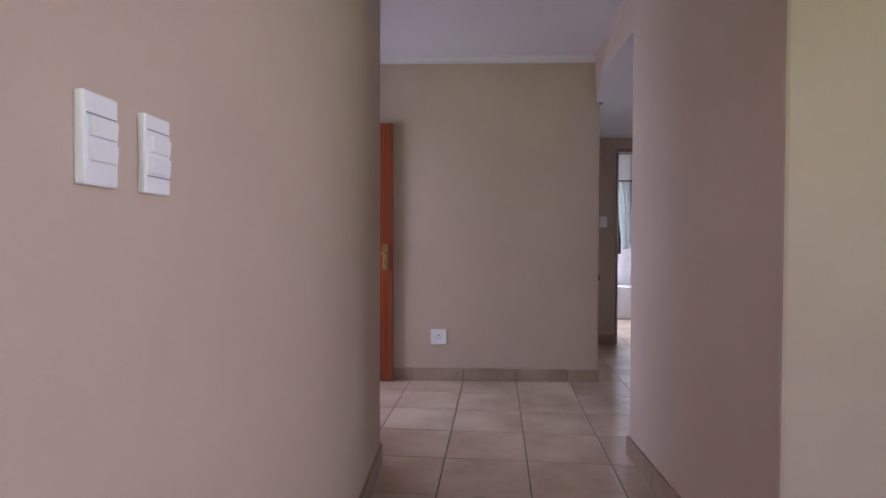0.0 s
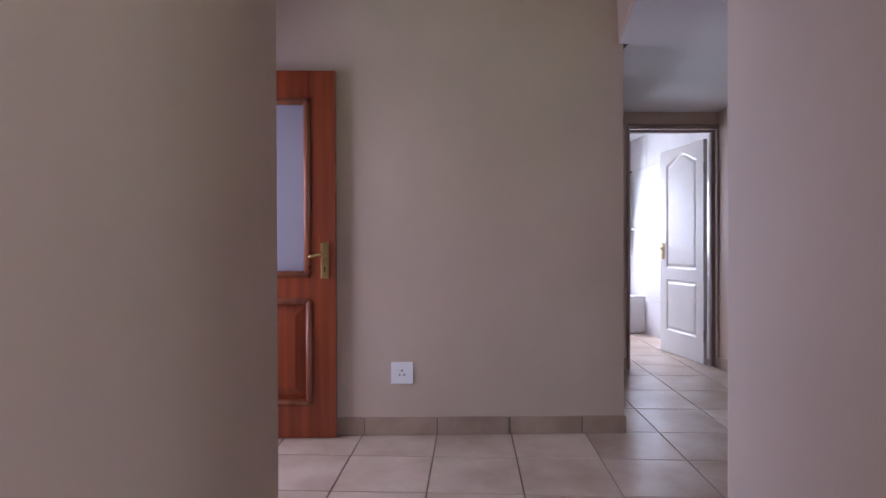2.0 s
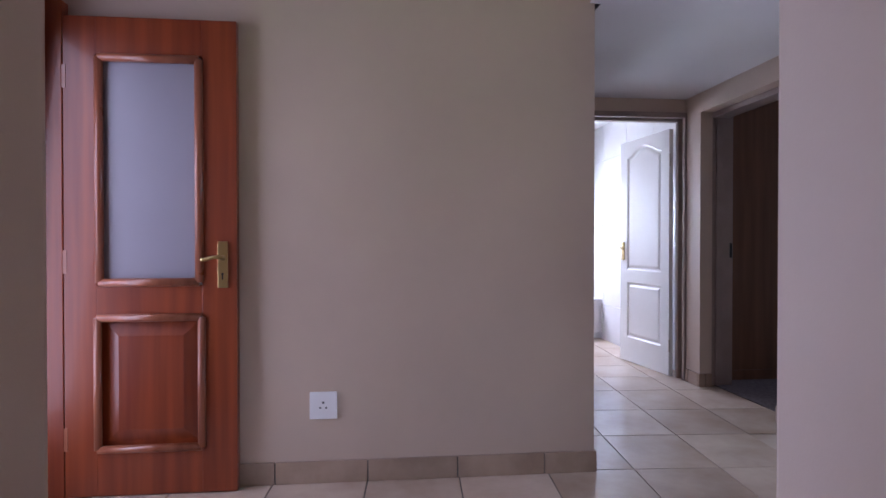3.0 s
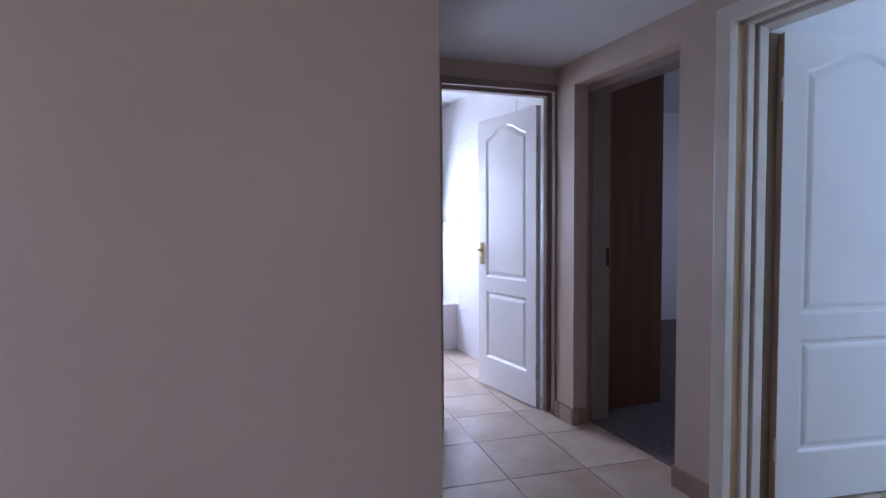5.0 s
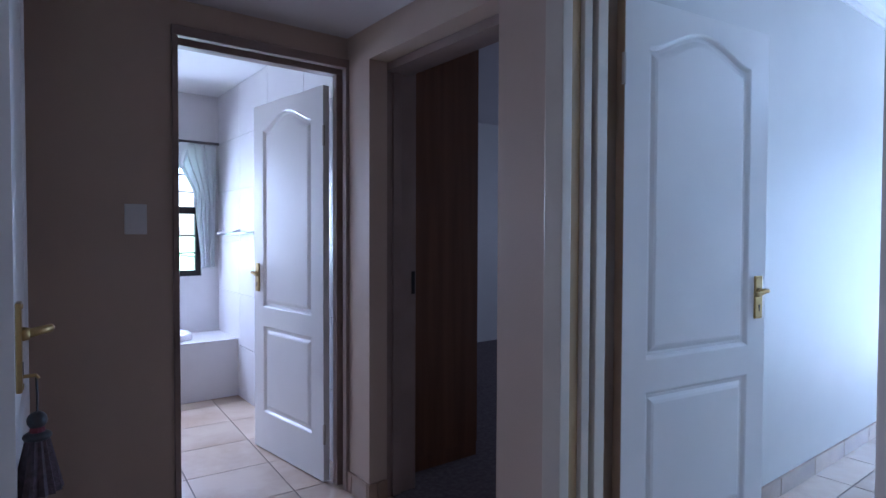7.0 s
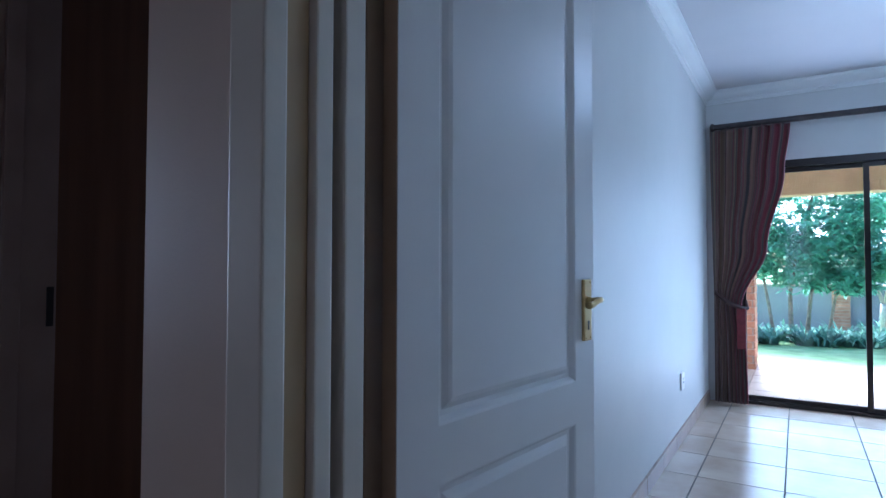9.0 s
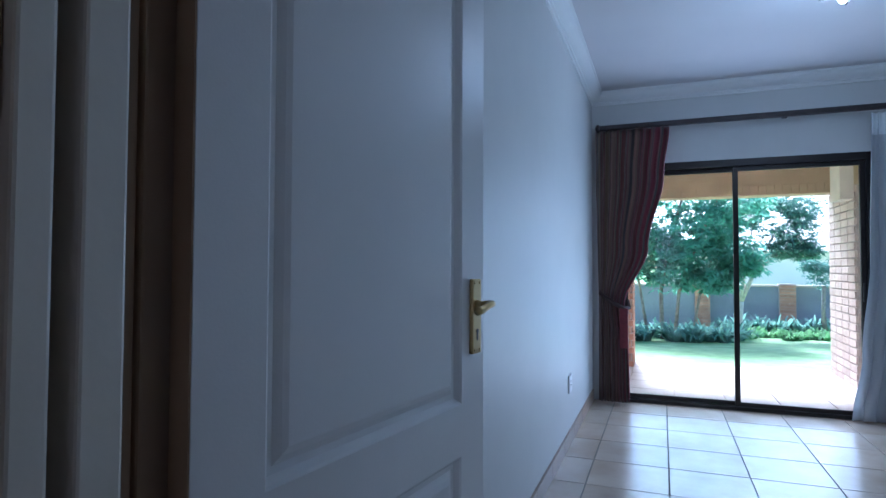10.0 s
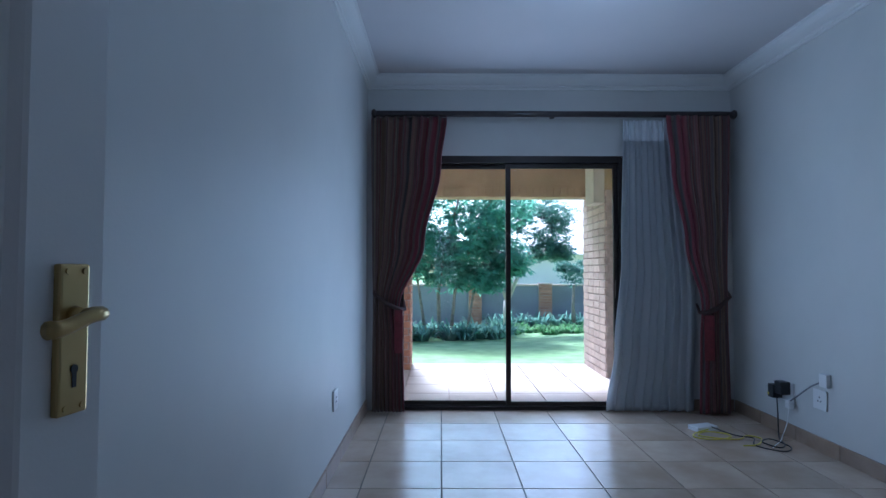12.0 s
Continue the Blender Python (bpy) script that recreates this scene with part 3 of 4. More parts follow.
def cable(name, pts, r, mat, label, n=8):
    """A smooth cable through rough points."""
    out = []
    P = [Vector(p) for p in pts]
    for i in range(len(P) - 1):
        a, b, c, d = P[max(i - 1, 0)], P[i], P[i + 1], P[min(i + 2, len(P) - 1)]
        for k in range(n):
            u = k / n
            out.append(0.5 * ((2 * b) + (c - a) * u + (2 * a - 5 * b + 4 * c - d) * u * u + (3 * b - a - 3 * c + d) * u ** 3))
    out.append(P[-1])
    return tagged(part(name, sweep(bmesh.new(), out, r, 6), mat, smooth=True), label, "cable")


YELLOW = material("yellow_cable", (0.62, 0.52, 0.06), 0.45, vary=0.08)
GREYC = material("grey_cable", (0.22, 0.22, 0.24), 0.5)
cable("network_cable", [(5.66, -2.05, 0.02), (5.60, -1.93, 0.008), (5.52, -1.90, 0.006), (5.47, -2.00, 0.006), (5.50, -2.12, 0.012), (5.60, -2.14, 0.006), (5.63, -2.02, 0.012), (5.54, -1.93, 0.013), (5.47, -2.05, 0.012), (5.48, -2.17, 0.006), (5.56, -2.26, 0.006), (5.48, -2.31, 0.008), (5.36, -2.22, 0.006), (5.34, -2.12, 0.006)], 0.0045, YELLOW, "yellow network cable lying coiled on tiled floor")
cable("black_cable", [(5.69, -2.08, 0.03), (5.62, -2.16, 0.006), (5.55, -2.20, 0.006), (5.48, -2.26, 0.012), (5.36, -2.20, 0.006), (5.26, -2.25, 0.006), (5.23, -2.33, 0.006), (5.32, -2.40, 0.006), (5.46, -2.36, 0.012), (5.38, -2.26, 0.018), (5.28, -2.31, 0.012), (5.34, -2.38, 0.012), (5.50, -2.44, 0.006), (5.58, -2.48, 0.05), (5.60, -2.49, 0.16), (5.60, -2.485, 0.25)], 0.004, BLACK, "thin black power cable tangled on tiled floor")
cable("grey_cable", [(5.50, -2.505, 0.24), (5.40, -2.50, 0.30), (5.30, -2.515, 0.375), (5.21, -2.515, 0.42)], 0.005, GREYC, "grey cable looping from plug to wall box")
cable("white_cable", [(5.49, -2.50, 0.21), (5.50, -2.49, 0.10), (5.52, -2.47, 0.012), (5.45, -2.42, 0.006), (5.30, -2.28, 0.006)], 0.0035, PLASTIC, "thin white cable hanging to tiled floor")
t = thing("network_box", pose(5.72, -2.04, 0.0, 0, 0, 18), "flat white plastic network box lying on tiled floor", "router")
part("body", box(bmesh.new(), -0.05, 0.05, -0.085, 0.085, 0.0, 0.032, 0.006), PLASTIC, t)
part("lid_seam", box(bmesh.new(), -0.0505, 0.0505, -0.0855, 0.0855, 0.020, 0.0212), GREY, t)

# ---- sliding door ----
t = thing("sliding_door", pose(0, 0, 0), "dark bronze framed glass sliding door onto veranda", "sliding door")
X0, X1 = 6.285, 6.345
for n, b in (("left_jamb", (X0 - 0.02, X1 + 0.02, 0.105, 0.162, 0, 2.01)), ("right_jamb", (X0 - 0.025, X1 + 0.02, -1.692, -1.64, 0, 2.01)), ("head", (X0 - 0.025, X1 + 0.02, -1.64, 0.105, 1.952, 2.012)), ("bottom_track", (X0 - 0.02, X1 + 0.02, -1.64, 0.105, 0.0, 0.028))):
    part(n, box(bmesh.new(), *b, 0.003), BRONZE, t)


def sash(x, y0, y1, name):
    s = part(name, box(bmesh.new(), x - 0.014, x + 0.014, y0, y0 + 0.038, 0.03, 1.952, 0.002), BRONZE, t)
    part("stile", box(bmesh.new(), x - 0.014, x + 0.014, y1 - 0.038, y1, 0.03, 1.952, 0.002), BRONZE, s)
    part("top_rail", box(bmesh.new(), x - 0.012, x + 0.012, y0 + 0.038, y1 - 0.038, 1.915, 1.952, 0.002), BRONZE, s)
    part("bottom_rail", box(bmesh.new(), x - 0.012, x + 0.012, y0 + 0.038, y1 - 0.038, 0.03, 0.062, 0.002), BRONZE, s)
    g = part("pane", box(bmesh.new(), x - 0.003, x + 0.003, y0 + 0.036, y1 - 0.036, 0.055, 1.92), GLASS, s)
    g.visible_shadow = False
    return s


sash(6.332, -0.785, 0.107, "fixed_sash")
s = sash(6.298, -1.642, -0.745, "sliding_sash")
part("latch", box(bmesh.new(), 6.262, 6.286, -1.632, -1.612, 0.88, 1.02, 0.003), BRONZE, s)

# ---- curtains ----
STRIPE = bpy.data.materials.new("striped_curtain_cloth")
STRIPE.use_nodes = True
nt = STRIPE.node_tree
uv = nt.nodes.new("ShaderNodeUVMap")
sx = nt.nodes.new("ShaderNodeSeparateXYZ")
nt.links.new(uv.outputs[0], sx.inputs[0])
n1 = nt.nodes.new("ShaderNodeTexNoise")
n1.noise_dimensions = "1D"
n1.inputs["Scale"].default_value, n1.inputs["Detail"].default_value, n1.inputs["Roughness"].default_value = 11.0, 2.5, 0.62
nt.links.new(sx.outputs[0], n1.inputs["W"])
rp = nt.nodes.new("ShaderNodeValToRGB")
rp.color_ramp.interpolation = "LINEAR"
stops = [(0.0, (0.05, 0.045, 0.045)), (0.33, (0.17, 0.10, 0.055)), (0.39, (0.25, 0.18, 0.12)), (0.43, (0.05, 0.045, 0.05)), (0.47, (0.16, 0.12, 0.09)), (0.51, (0.15, 0.03, 0.032)), (0.55, (0.07, 0.05, 0.05)), (0.59, (0.24, 0.15, 0.09)), (0.64, (0.045, 0.05, 0.065)), (0.69, (0.22, 0.13, 0.09)), (1.0, (0.06, 0.05, 0.05))]
rp.color_ramp.elements[0].position, rp.color_ramp.elements[0].color = stops[0][0], (*stops[0][1], 1)
rp.color_ramp.elements[1].position, rp.color_ramp.elements[1].color = stops[-1][0], (*stops[-1][1], 1)
for pos, col in stops[1:-1]:
    rp.color_ramp.elements.new(pos).color = (*col, 1)
nt.links.new(n1.outputs["Fac"], rp.inputs[0])
# crimson bands gather towards the leading edge
fr = nt.nodes.new("ShaderNodeMath")
fr.operation = "FRACT"
nt.links.new(sx.outputs[0], fr.inputs[0])
edge = nt.nodes.new("ShaderNodeMapRange")
edge.inputs[1].default_value, edge.inputs[2].default_value, edge.inputs[4].default_value = 0.42, 0.70, 0.85
nt.links.new(fr.outputs[0], edge.inputs[0])
n2 = nt.nodes.new("ShaderNodeTexNoise")
n2.noise_dimensions = "1D"
n2.inputs["Scale"].default_value, n2.inputs["Detail"].default_value = 15.0, 1.5
nt.links.new(sx.outputs[0], n2.inputs["W"])
band = nt.nodes.new("ShaderNodeMapRange")
band.inputs[1].default_value, band.inputs[2].default_value = 0.44, 0.54
nt.links.new(n2.outputs["Fac"], band.inputs[0])
both = nt.nodes.new("ShaderNodeMath")
both.operation = "MULTIPLY"
nt.links.new(edge.outputs[0], both.inputs[0])
nt.links.new(band.outputs[0], both.inputs[1])
crimson = nt.nodes.new("ShaderNodeMixRGB")
crimson.inputs[2].default_value = (0.19, 0.02, 0.04, 1)
nt.links.new(both.outputs[0], crimson.inputs[0])
nt.links.new(rp.outputs[0], crimson.inputs[1])
wv = nt.nodes.new("ShaderNodeTexNoise")
wv.inputs["Scale"].default_value = 400
bp = nt.nodes.new("ShaderNodeBump")
bp.inputs["Strength"].default_value, bp.inputs["Distance"].default_value = 0.2, 0.002
nt.links.new(wv.outputs["Fac"], bp.inputs["Height"])
b = nt.nodes["Principled BSDF"]
nt.links.new(crimson.outputs[0], b.inputs["Base Color"])
nt.links.new(bp.outputs[0], b.inputs["Normal"])
b.inputs["Roughness"].default_value, b.inputs["Sheen Weight"].default_value = 0.7, 0.2


def sheer_material(name, c):
    m = bpy.data.materials.new(name)
    m.use_nodes = True
    t2 = m.node_tree
    pb = t2.nodes["Principled BSDF"]
    pb.inputs["Base Color"].default_value, pb.inputs["Roughness"].default_value = (c, c * 1.02, c * 1.05, 1), 0.8
    tr = t2.nodes.new("ShaderNodeBsdfTranslucent")
    tr.inputs[0].default_value = (c, c * 1.03, c * 1.06, 1)
    tp = t2.nodes.new("ShaderNodeBsdfTransparent")
    m1, m2 = t2.nodes.new("ShaderNodeMixShader"), t2.nodes.new("ShaderNodeMixShader")
    m1.inputs[0].default_value, m2.inputs[0].default_value = 0.35, 0.12
    t2.links.new(pb.outputs[0], m1.inputs[1])
    t2.links.new(tr.outputs[0], m1.inputs[2])
    t2.links.new(m1.outputs[0], m2.inputs[1])
    t2.links.new(tp.outputs[0], m2.inputs[2])
    t2.links.new(m2.outputs[0], t2.nodes["Material Output"].inputs[0])
    return m


SHEER = sheer_material("sheer_white_voile", 0.66)
LACE = sheer_material("thin_white_lace", 0.86)


def lerp_key(keys, z):
    for (z0, a), (z1, b) in zip(keys, keys[1:]):
        if z0 <= z <= z1:
            u = (z - z0) / (z1 - z0)
            u = u * u * (3 - 2 * u)
            return a + (b - a) * u
    return keys[-1][1] if z > keys[-1][0] else keys[0][1]


def curtain_mesh(name, x, left, right, z0, z1, folds, depth, mat, parent, seed=0, axis="y", depth_key=None, label=""):
    """Hanging cloth between two edge lines that vary with height, folded in depth."""
    rng = random.Random(seed)
    ns, nz = folds * 8, 56
    ph = [rng.uniform(0, 6.28) for _ in range(4)]
    bm = bmesh.new()
    layer = bm.loops.layers.uv.new("UVMap")
    grid = []
    for j in range(nz + 1):
        z = z0 + (z1 - z0) * j / nz
        a, b = lerp_key(left, z), lerp_key(right, z)
        row = []
        dz = depth * (lerp_key(depth_key, z) if depth_key else 1.0)
        for i in range(ns + 1):
            s = i / ns
            fold = math.sin(2 * math.pi * folds * s + 0.9 * math.sin(5 * s + ph[0]) + 0.10 * math.sin(z * 1.5 + ph[1]))
            fold += 0.35 * math.sin(2 * math.pi * folds * 0.53 * s + ph[2] + 0.15 * z)
            across = a + (b - a) * s + 0.25 * abs(b - a) / folds * math.sin(2 * math.pi * folds * s + ph[3])
            off = x + dz * fold
            row.append(bm.verts.new((off, across, z) if axis == "y" else (across, off, z)))
        grid.append(row)
    for j in range(nz):
        for i in range(ns):
            fc = bm.faces.new((grid[j][i], grid[j][i + 1], grid[j + 1][i + 1], grid[j + 1][i]))
            for lp, (ii, jj) in zip(fc.loops, ((i, j), (i + 1, j), (i + 1, j + 1), (i, j + 1))):
                lp[layer].uv = (ii / ns * 0.999 + seed, jj / nz)
    ob = part(name, bm, mat, parent, label, smooth=True)
    so = ob.modifiers.new("cloth", "SOLIDIFY")
    so.thickness = 0.003
    return ob


RODW = wood_material("dark_rod_wood", (0.018, 0.012, 0.012), (0.04, 0.026, 0.024), rough=0.35)
TIEBAND = material("brown_tieback_cord", (0.06, 0.03, 0.025), 0.75, vary=0.2, scale=40, bump=0.4)
TIE = material("red_tieback_cloth", (0.16, 0.022, 0.028), 0.7, vary=0.2, scale=30, bump=0.3)
c1 = thing("curtain", pose(0, 0, 0), "striped red and brown curtain tied back beside glass", "curtain", "striped curtains")
curtain_mesh("cloth", 6.13, [(0.02, 0.290), (0.85, 0.290), (2.29, 0.300)], [(0.02, 0.045), (0.55, 0.055), (0.82, 0.085), (1.3, -0.11), (1.9, -0.24), (2.29, -0.285)], 0.02, 2.29, 9, 0.026, STRIPE, c1, 1, depth_key=[(0.02, 1.0), (0.8, 0.6), (2.29, 1.0)])
part("tieback", sweep(bmesh.new(), [(6.20, 0.29, 0.98), (6.12, 0.285, 0.92), (6.09, 0.18, 0.84), (6.09, 0.09, 0.80), (6.13, 0.05, 0.80), (6.19, 0.06, 0.86)], [0.008, 0.013, 0.018, 0.018, 0.015, 0.008], 8), TIEBAND, c1)
part("tie_tail", box(bmesh.new(), 6.075, 6.092, 0.058, 0.125, 0.47, 0.80, 0.006), TIE, c1, "dark red hanging tie tail")
part("hook", tube(bmesh.new(), (6.26, 0.285, 1.02), (6.19, 0.285, 1.02), 0.008), BRONZE, c1)
c2 = thing("curtain", pose(0, 0, 0), "striped red and brown curtain tied back near corner", "curtain", "striped curtains")
curtain_mesh("cloth", 6.10, [(0.02, -2.43), (0.85, -2.42), (2.29, -2.465)], [(0.02, -2.19), (0.55, -2.20), (0.82, -2.215), (1.3, -2.10), (1.9, -2.00), (2.29, -1.965)], 0.02, 2.29, 8, 0.026, STRIPE, c2, 2, depth_key=[(0.02, 1.0), (0.8, 0.6), (2.29, 1.0)])
part("tieback", sweep(bmesh.new(), [(6.20, -2.44, 0.98), (6.09, -2.43, 0.90), (6.06, -2.33, 0.82), (6.06, -2.24, 0.78), (6.10, -2.20, 0.78), (6.17, -2.21, 0.84)], [0.008, 0.013, 0.018, 0.018, 0.015, 0.008], 8), TIEBAND, c2)
part("tie_tail", box(bmesh.new(), 6.048, 6.064, -2.29, -2.215, 0.42, 0.76, 0.006), TIE, c2, "dark red hanging tie tail")
c3 = thing("sheer_curtain", pose(0, 0, 0), "white sheer curtain with gathered top band, drawn aside", "curtain")
curtain_mesh("voile", 6.20, [(0.012, -2.19), (0.8, -2.22), (2.275, -2.10)], [(0.012, -1.50), (0.5, -1.57), (1.2, -1.63), (2.275, -1.655)], 0.012, 2.275, 10, 0.020, SHEER, c3, 3)
curtain_mesh("header_band", 6.194, [(2.12, -2.10), (2.28, -2.10)], [(2.12, -1.655), (2.28, -1.655)], 2.12, 2.282, 10, 0.020, material("white_tape", (0.78, 0.80, 0.82), 0.8), c3, 3, label="opaque white gathering band")
t = thing("curtain_rod", pose(0, 0, 0), "dark wooden curtain pole with round finials", "curtain rod")
part("pole", tube(bmesh.new(), (6.145, 0.305, 2.315), (6.145, -2.50, 2.315), 0.024, seg=20), RODW, t, smooth=False)
for yy in (0.295, -2.505):
    bm = bmesh.new()
    bmesh.ops.create_uvsphere(bm, u_segments=16, v_segments=12, radius=0.036, matrix=Matrix.Translation((6.145, yy - 0.004 * (1 if yy < 0 else 0), 2.315)) @ Matrix.Diagonal((1, 0.62, 1, 1)))
    part("finial", bm, RODW, t, smooth=True)
for yy in (0.22, -1.1, -2.42):
    part("bracket", sweep(bmesh.new(), [(6.26, yy, 2.315), (6.18, yy, 2.300), (6.145, yy, 2.288)], 0.010), RODW, t)

# ---- ceiling lamp ----
t = thing("ceiling_lamp", pose(4.45, -1.10, 2.64), "chrome ceiling lamp with glass petals, switched on", "ceiling lamp")
CHROME = material("chrome", (0.75, 0.75, 0.77), 0.12, metal=1.0, vary=0.02)
part("rose", tube(bmesh.new(), (0, 0, -0.03), (0, 0, 0), 0.07, 0.06, 24), CHROME, t)
part("stem", tube(bmesh.new(), (0, 0, -0.14), (0, 0, -0.03), 0.010), CHROME, t)
for i in range(5):
    a = 2 * math.pi * i / 5
    dx, dy = math.cos(a), math.sin(a)
    part("arm", sweep(bmesh.new(), [(0, 0, -0.12), (0.06 * dx, 0.06 * dy, -0.155), (0.14 * dx, 0.14 * dy, -0.15), (0.17 * dx, 0.17 * dy, -0.12)], 0.006), CHROME, t, smooth=True)
    bm = bmesh.new()
    tube(bm, (0.17 * dx, 0.17 * dy, -0.12), (0.19 * dx, 0.19 * dy, -0.055), 0.022, 0.042, 14)
    part("shade", bm, glow_material("lit_glass", (0.85, 0.93, 1.0), 3.0), t, "glowing frosted glass shade")
bedroom_lamp = lamp("ceiling_lamp_light", "POINT", pose(4.45, -1.10, 2.36), 2.3, (0.62, 0.80, 1.0), 0.14)

# ---- bathroom ----
t = thing("bath_platform", pose(0, 0, 0), "pale tiled bath platform with low front", "bath")
part("body", box(bmesh.new(), -0.28, 1.47, 3.66, 4.15, 0.0, 0.43), GROUT, t)
t["category"] = "bath"
for i in range(4):
    xa = 1.466 - 0.44 * i
    part("front_tile", box(bmesh.new(), max(xa - 0.436, -0.278), xa, 3.648, 3.662, 0.004, 0.434, 0.002), BATHTILE, t)
    part("top_tile", box(bmesh.new(), max(xa - 0.436, -0.278), xa, 3.646, 4.148, 0.434, 0.446, 0.002), BATHTILE, t)
bm = bmesh.new()
prof = [(1.0, 0.0), (1.0, 0.035), (0.985, 0.05), (0.93, 0.052), (0.90, 0.04), (0.86, -0.02), (0.80, -0.035), (0.0, -0.036)]
rings = []
for q, zz in prof:
    ring = []
    for i in range(40):
        a = 2 * math.pi * i / 40
        ca, sa = math.cos(a), math.sin(a)
        e = 0.6
        ring.append(bm.verts.new((0.52 + 0.66 * max(q, 0.01) * math.copysign(abs(ca) ** e, ca), 3.91 + 0.205 * max(q, 0.01) * math.copysign(abs(sa) ** e, sa), 0.447 + zz)))
    rings.append(ring)
for a, b in zip(rings, rings[1:]):
    for i in range(40):
        bm.faces.new((a[i], a[(i + 1) % 40], b[(i + 1) % 40], b[i]))
bm.faces.new(rings[-1])
tub = tagged(part("bathtub", bm, material("white_acrylic", (0.82, 0.82, 0.82), 0.15, vary=0.01), smooth=True), "white acrylic bathtub set in the tiled platform", "bathtub")
t = thing("window_bathroom", pose(0, 0, 0), "dark framed bathroom window with horizontal bars", "window")
t["kind"] = "structure"
for n, b in (("frame", (0.45, 0.49, 0.91, 1.95)), ("frame", (1.29, 1.33, 0.91, 1.95)), ("frame", (0.49, 1.29, 0.91, 0.955)), ("frame", (0.49, 1.29, 1.91, 1.95)), ("mullion", (1.035, 1.075, 0.955, 1.91)), ("transom", (0.49, 1.29, 1.42, 1.48))):
    part(n, box(bmesh.new(), b[0], b[1], 4.19, 4.24, b[2], b[3], 0.003), BRONZE, t)
for zz in (1.10, 1.24, 1.60, 1.74):
    part("bar", tube(bmesh.new(), (0.49, 4.18, zz), (1.29, 4.18, zz), 0.006, seg=8), BRONZE, t)
g = part("pane", box(bmesh.new(), 0.49, 1.29, 4.205, 4.211, 0.955, 1.91), GLASS, t)
g.visible_shadow = False
t = thing("bathroom_curtain", pose(0, 0, 0), "sheer white curtain at the bathroom window", "curtain")
curtain_mesh("voile", 4.10, [(0.98, 1.31), (1.5, 1.27), (1.98, 1.10)], [(0.98, 1.42), (1.98, 1.44)], 0.98, 1.99, 5, 0.018, LACE, t, 5, axis="x")
curtain_mesh("swag", 4.09, [(1.78, 0.62), (1.99, 0.45)], [(1.78, 1.16), (1.99, 1.20)], 1.78, 1.99, 8, 0.014, LACE, t, 6, axis="x")
part("rod", tube(bmesh.new(), (0.35, 4.09, 2.0), (1.455, 4.09, 2.0), 0.011), RODW, t)
t = thing("towel_rail", pose(0, 0, 0), "chrome towel rail on the tiled bathroom wall", "towel rail")
part("bar", tube(bmesh.new(), (1.405, 3.12, 1.27), (1.405, 3.98, 1.25), 0.008), CHROME, t)
for yy in (3.12, 3.58, 3.98):
    part("bracket", tube(bmesh.new(), (1.47, yy, 1.285), (1.40, yy, 1.262), 0.014, 0.011), CHROME, t)

# ---- veranda and garden ----
BRICK = material("pinkish_brick", (0.50, 0.38, 0.32), 0.8, vary=0.15, scale=9, bump=0.5, bump_scale=120, color2=(0.60, 0.48, 0.41), per_object=0.10)
RED_BRICK = material("orange_red_brick", (0.42, 0.20, 0.13), 0.85, scale=9, bump=0.5, bump_scale=120, color2=(0.56, 0.31, 0.22), per_object=0.12)
MORTAR = material("mortar", (0.42, 0.34, 0.30), 0.95, vary=0.15, scale=15, bump=0.4)
LAWN = material("lawn_grass", (0.16, 0.29, 0.11), 0.9, vary=0.2, scale=4, bump=1.0, bump_scale=90, color2=(0.26, 0.42, 0.19))
GARDEN_WALL = material("grey_garden_plaster", (0.26, 0.26, 0.29), 0.85, vary=0.12, scale=1.5, bump=0.3)
BEAM = material("tan_plaster_beam", (0.50, 0.37, 0.24), 0.8, vary=0.1, scale=3, bump=0.3)
PAVING = material("veranda_tile", (0.40, 0.33, 0.30), 0.45, vary=0.08, scale=4, bump=0.15, color2=(0.49, 0.42, 0.385), per_object=0.05)
BARK = material("pale_bark", (0.30, 0.26, 0.22), 0.9, vary=0.25, scale=14, bump=0.6)


def leaf_material(name, dark, light, through=0.45):
    """Leaves let some of the light through."""
    m = material(name, dark, 0.75, scale=3, color2=light, spec=0.2)
    t3 = m.node_tree
    pb = t3.nodes["Principled BSDF"]
    tr = t3.nodes.new("ShaderNodeBsdfTranslucent")
    mx = t3.nodes.new("ShaderNodeMixShader")
    mx.inputs[0].default_value = through
    t3.links.new(pb.inputs["Base Color"].links[0].from_socket, tr.inputs[0])
    t3.links.new(pb.outputs[0], mx.inputs[1])
    t3.links.new(tr.outputs[0], mx.inputs[2])
    t3.links.new(mx.outputs[0], t3.nodes["Material Output"].inputs[0])
    return m


LEAF1 = leaf_material("bright_green_leaf", (0.16, 0.37, 0.26), (0.29, 0.57, 0.45), 0.72)
LEAF2 = leaf_material("dark_green_leaf", (0.13, 0.25, 0.20), (0.22, 0.39, 0.33), 0.65)
bm = bmesh.new()
prism(bm, [(-500, -0.6), (-500, -0.16), (8.60, -0.14), (8.64, -0.05), (20.0, -0.50), (500, -0.50), (500, -0.6)], "y", -500, 500)
structure("ground", bm, LAWN, "green lawn that slopes gently from the veranda", "ground")
structure("pavement", boxes((2.42, 6.49, -9.0, -2.72, -0.16, -0.11), (-4.0, 2.42, -12.0, -7.75, -0.16, -0.11)), PAVING, "pale paving beside the house", "pavement")
veranda = structure("veranda_floor", boxes((6.50, 8.62, -4.5, 3.0, -0.14, -0.016)), MORTAR, "pale tiled veranda floor", "floor")
structure("veranda_roof", boxes((6.50, 8.7, -5.0, 3.5, 2.27, 2.40)), material("cream_board", (0.62, 0.55, 0.50), 0.7, vary=0.04), "cream boarded veranda ceiling", "ceiling")
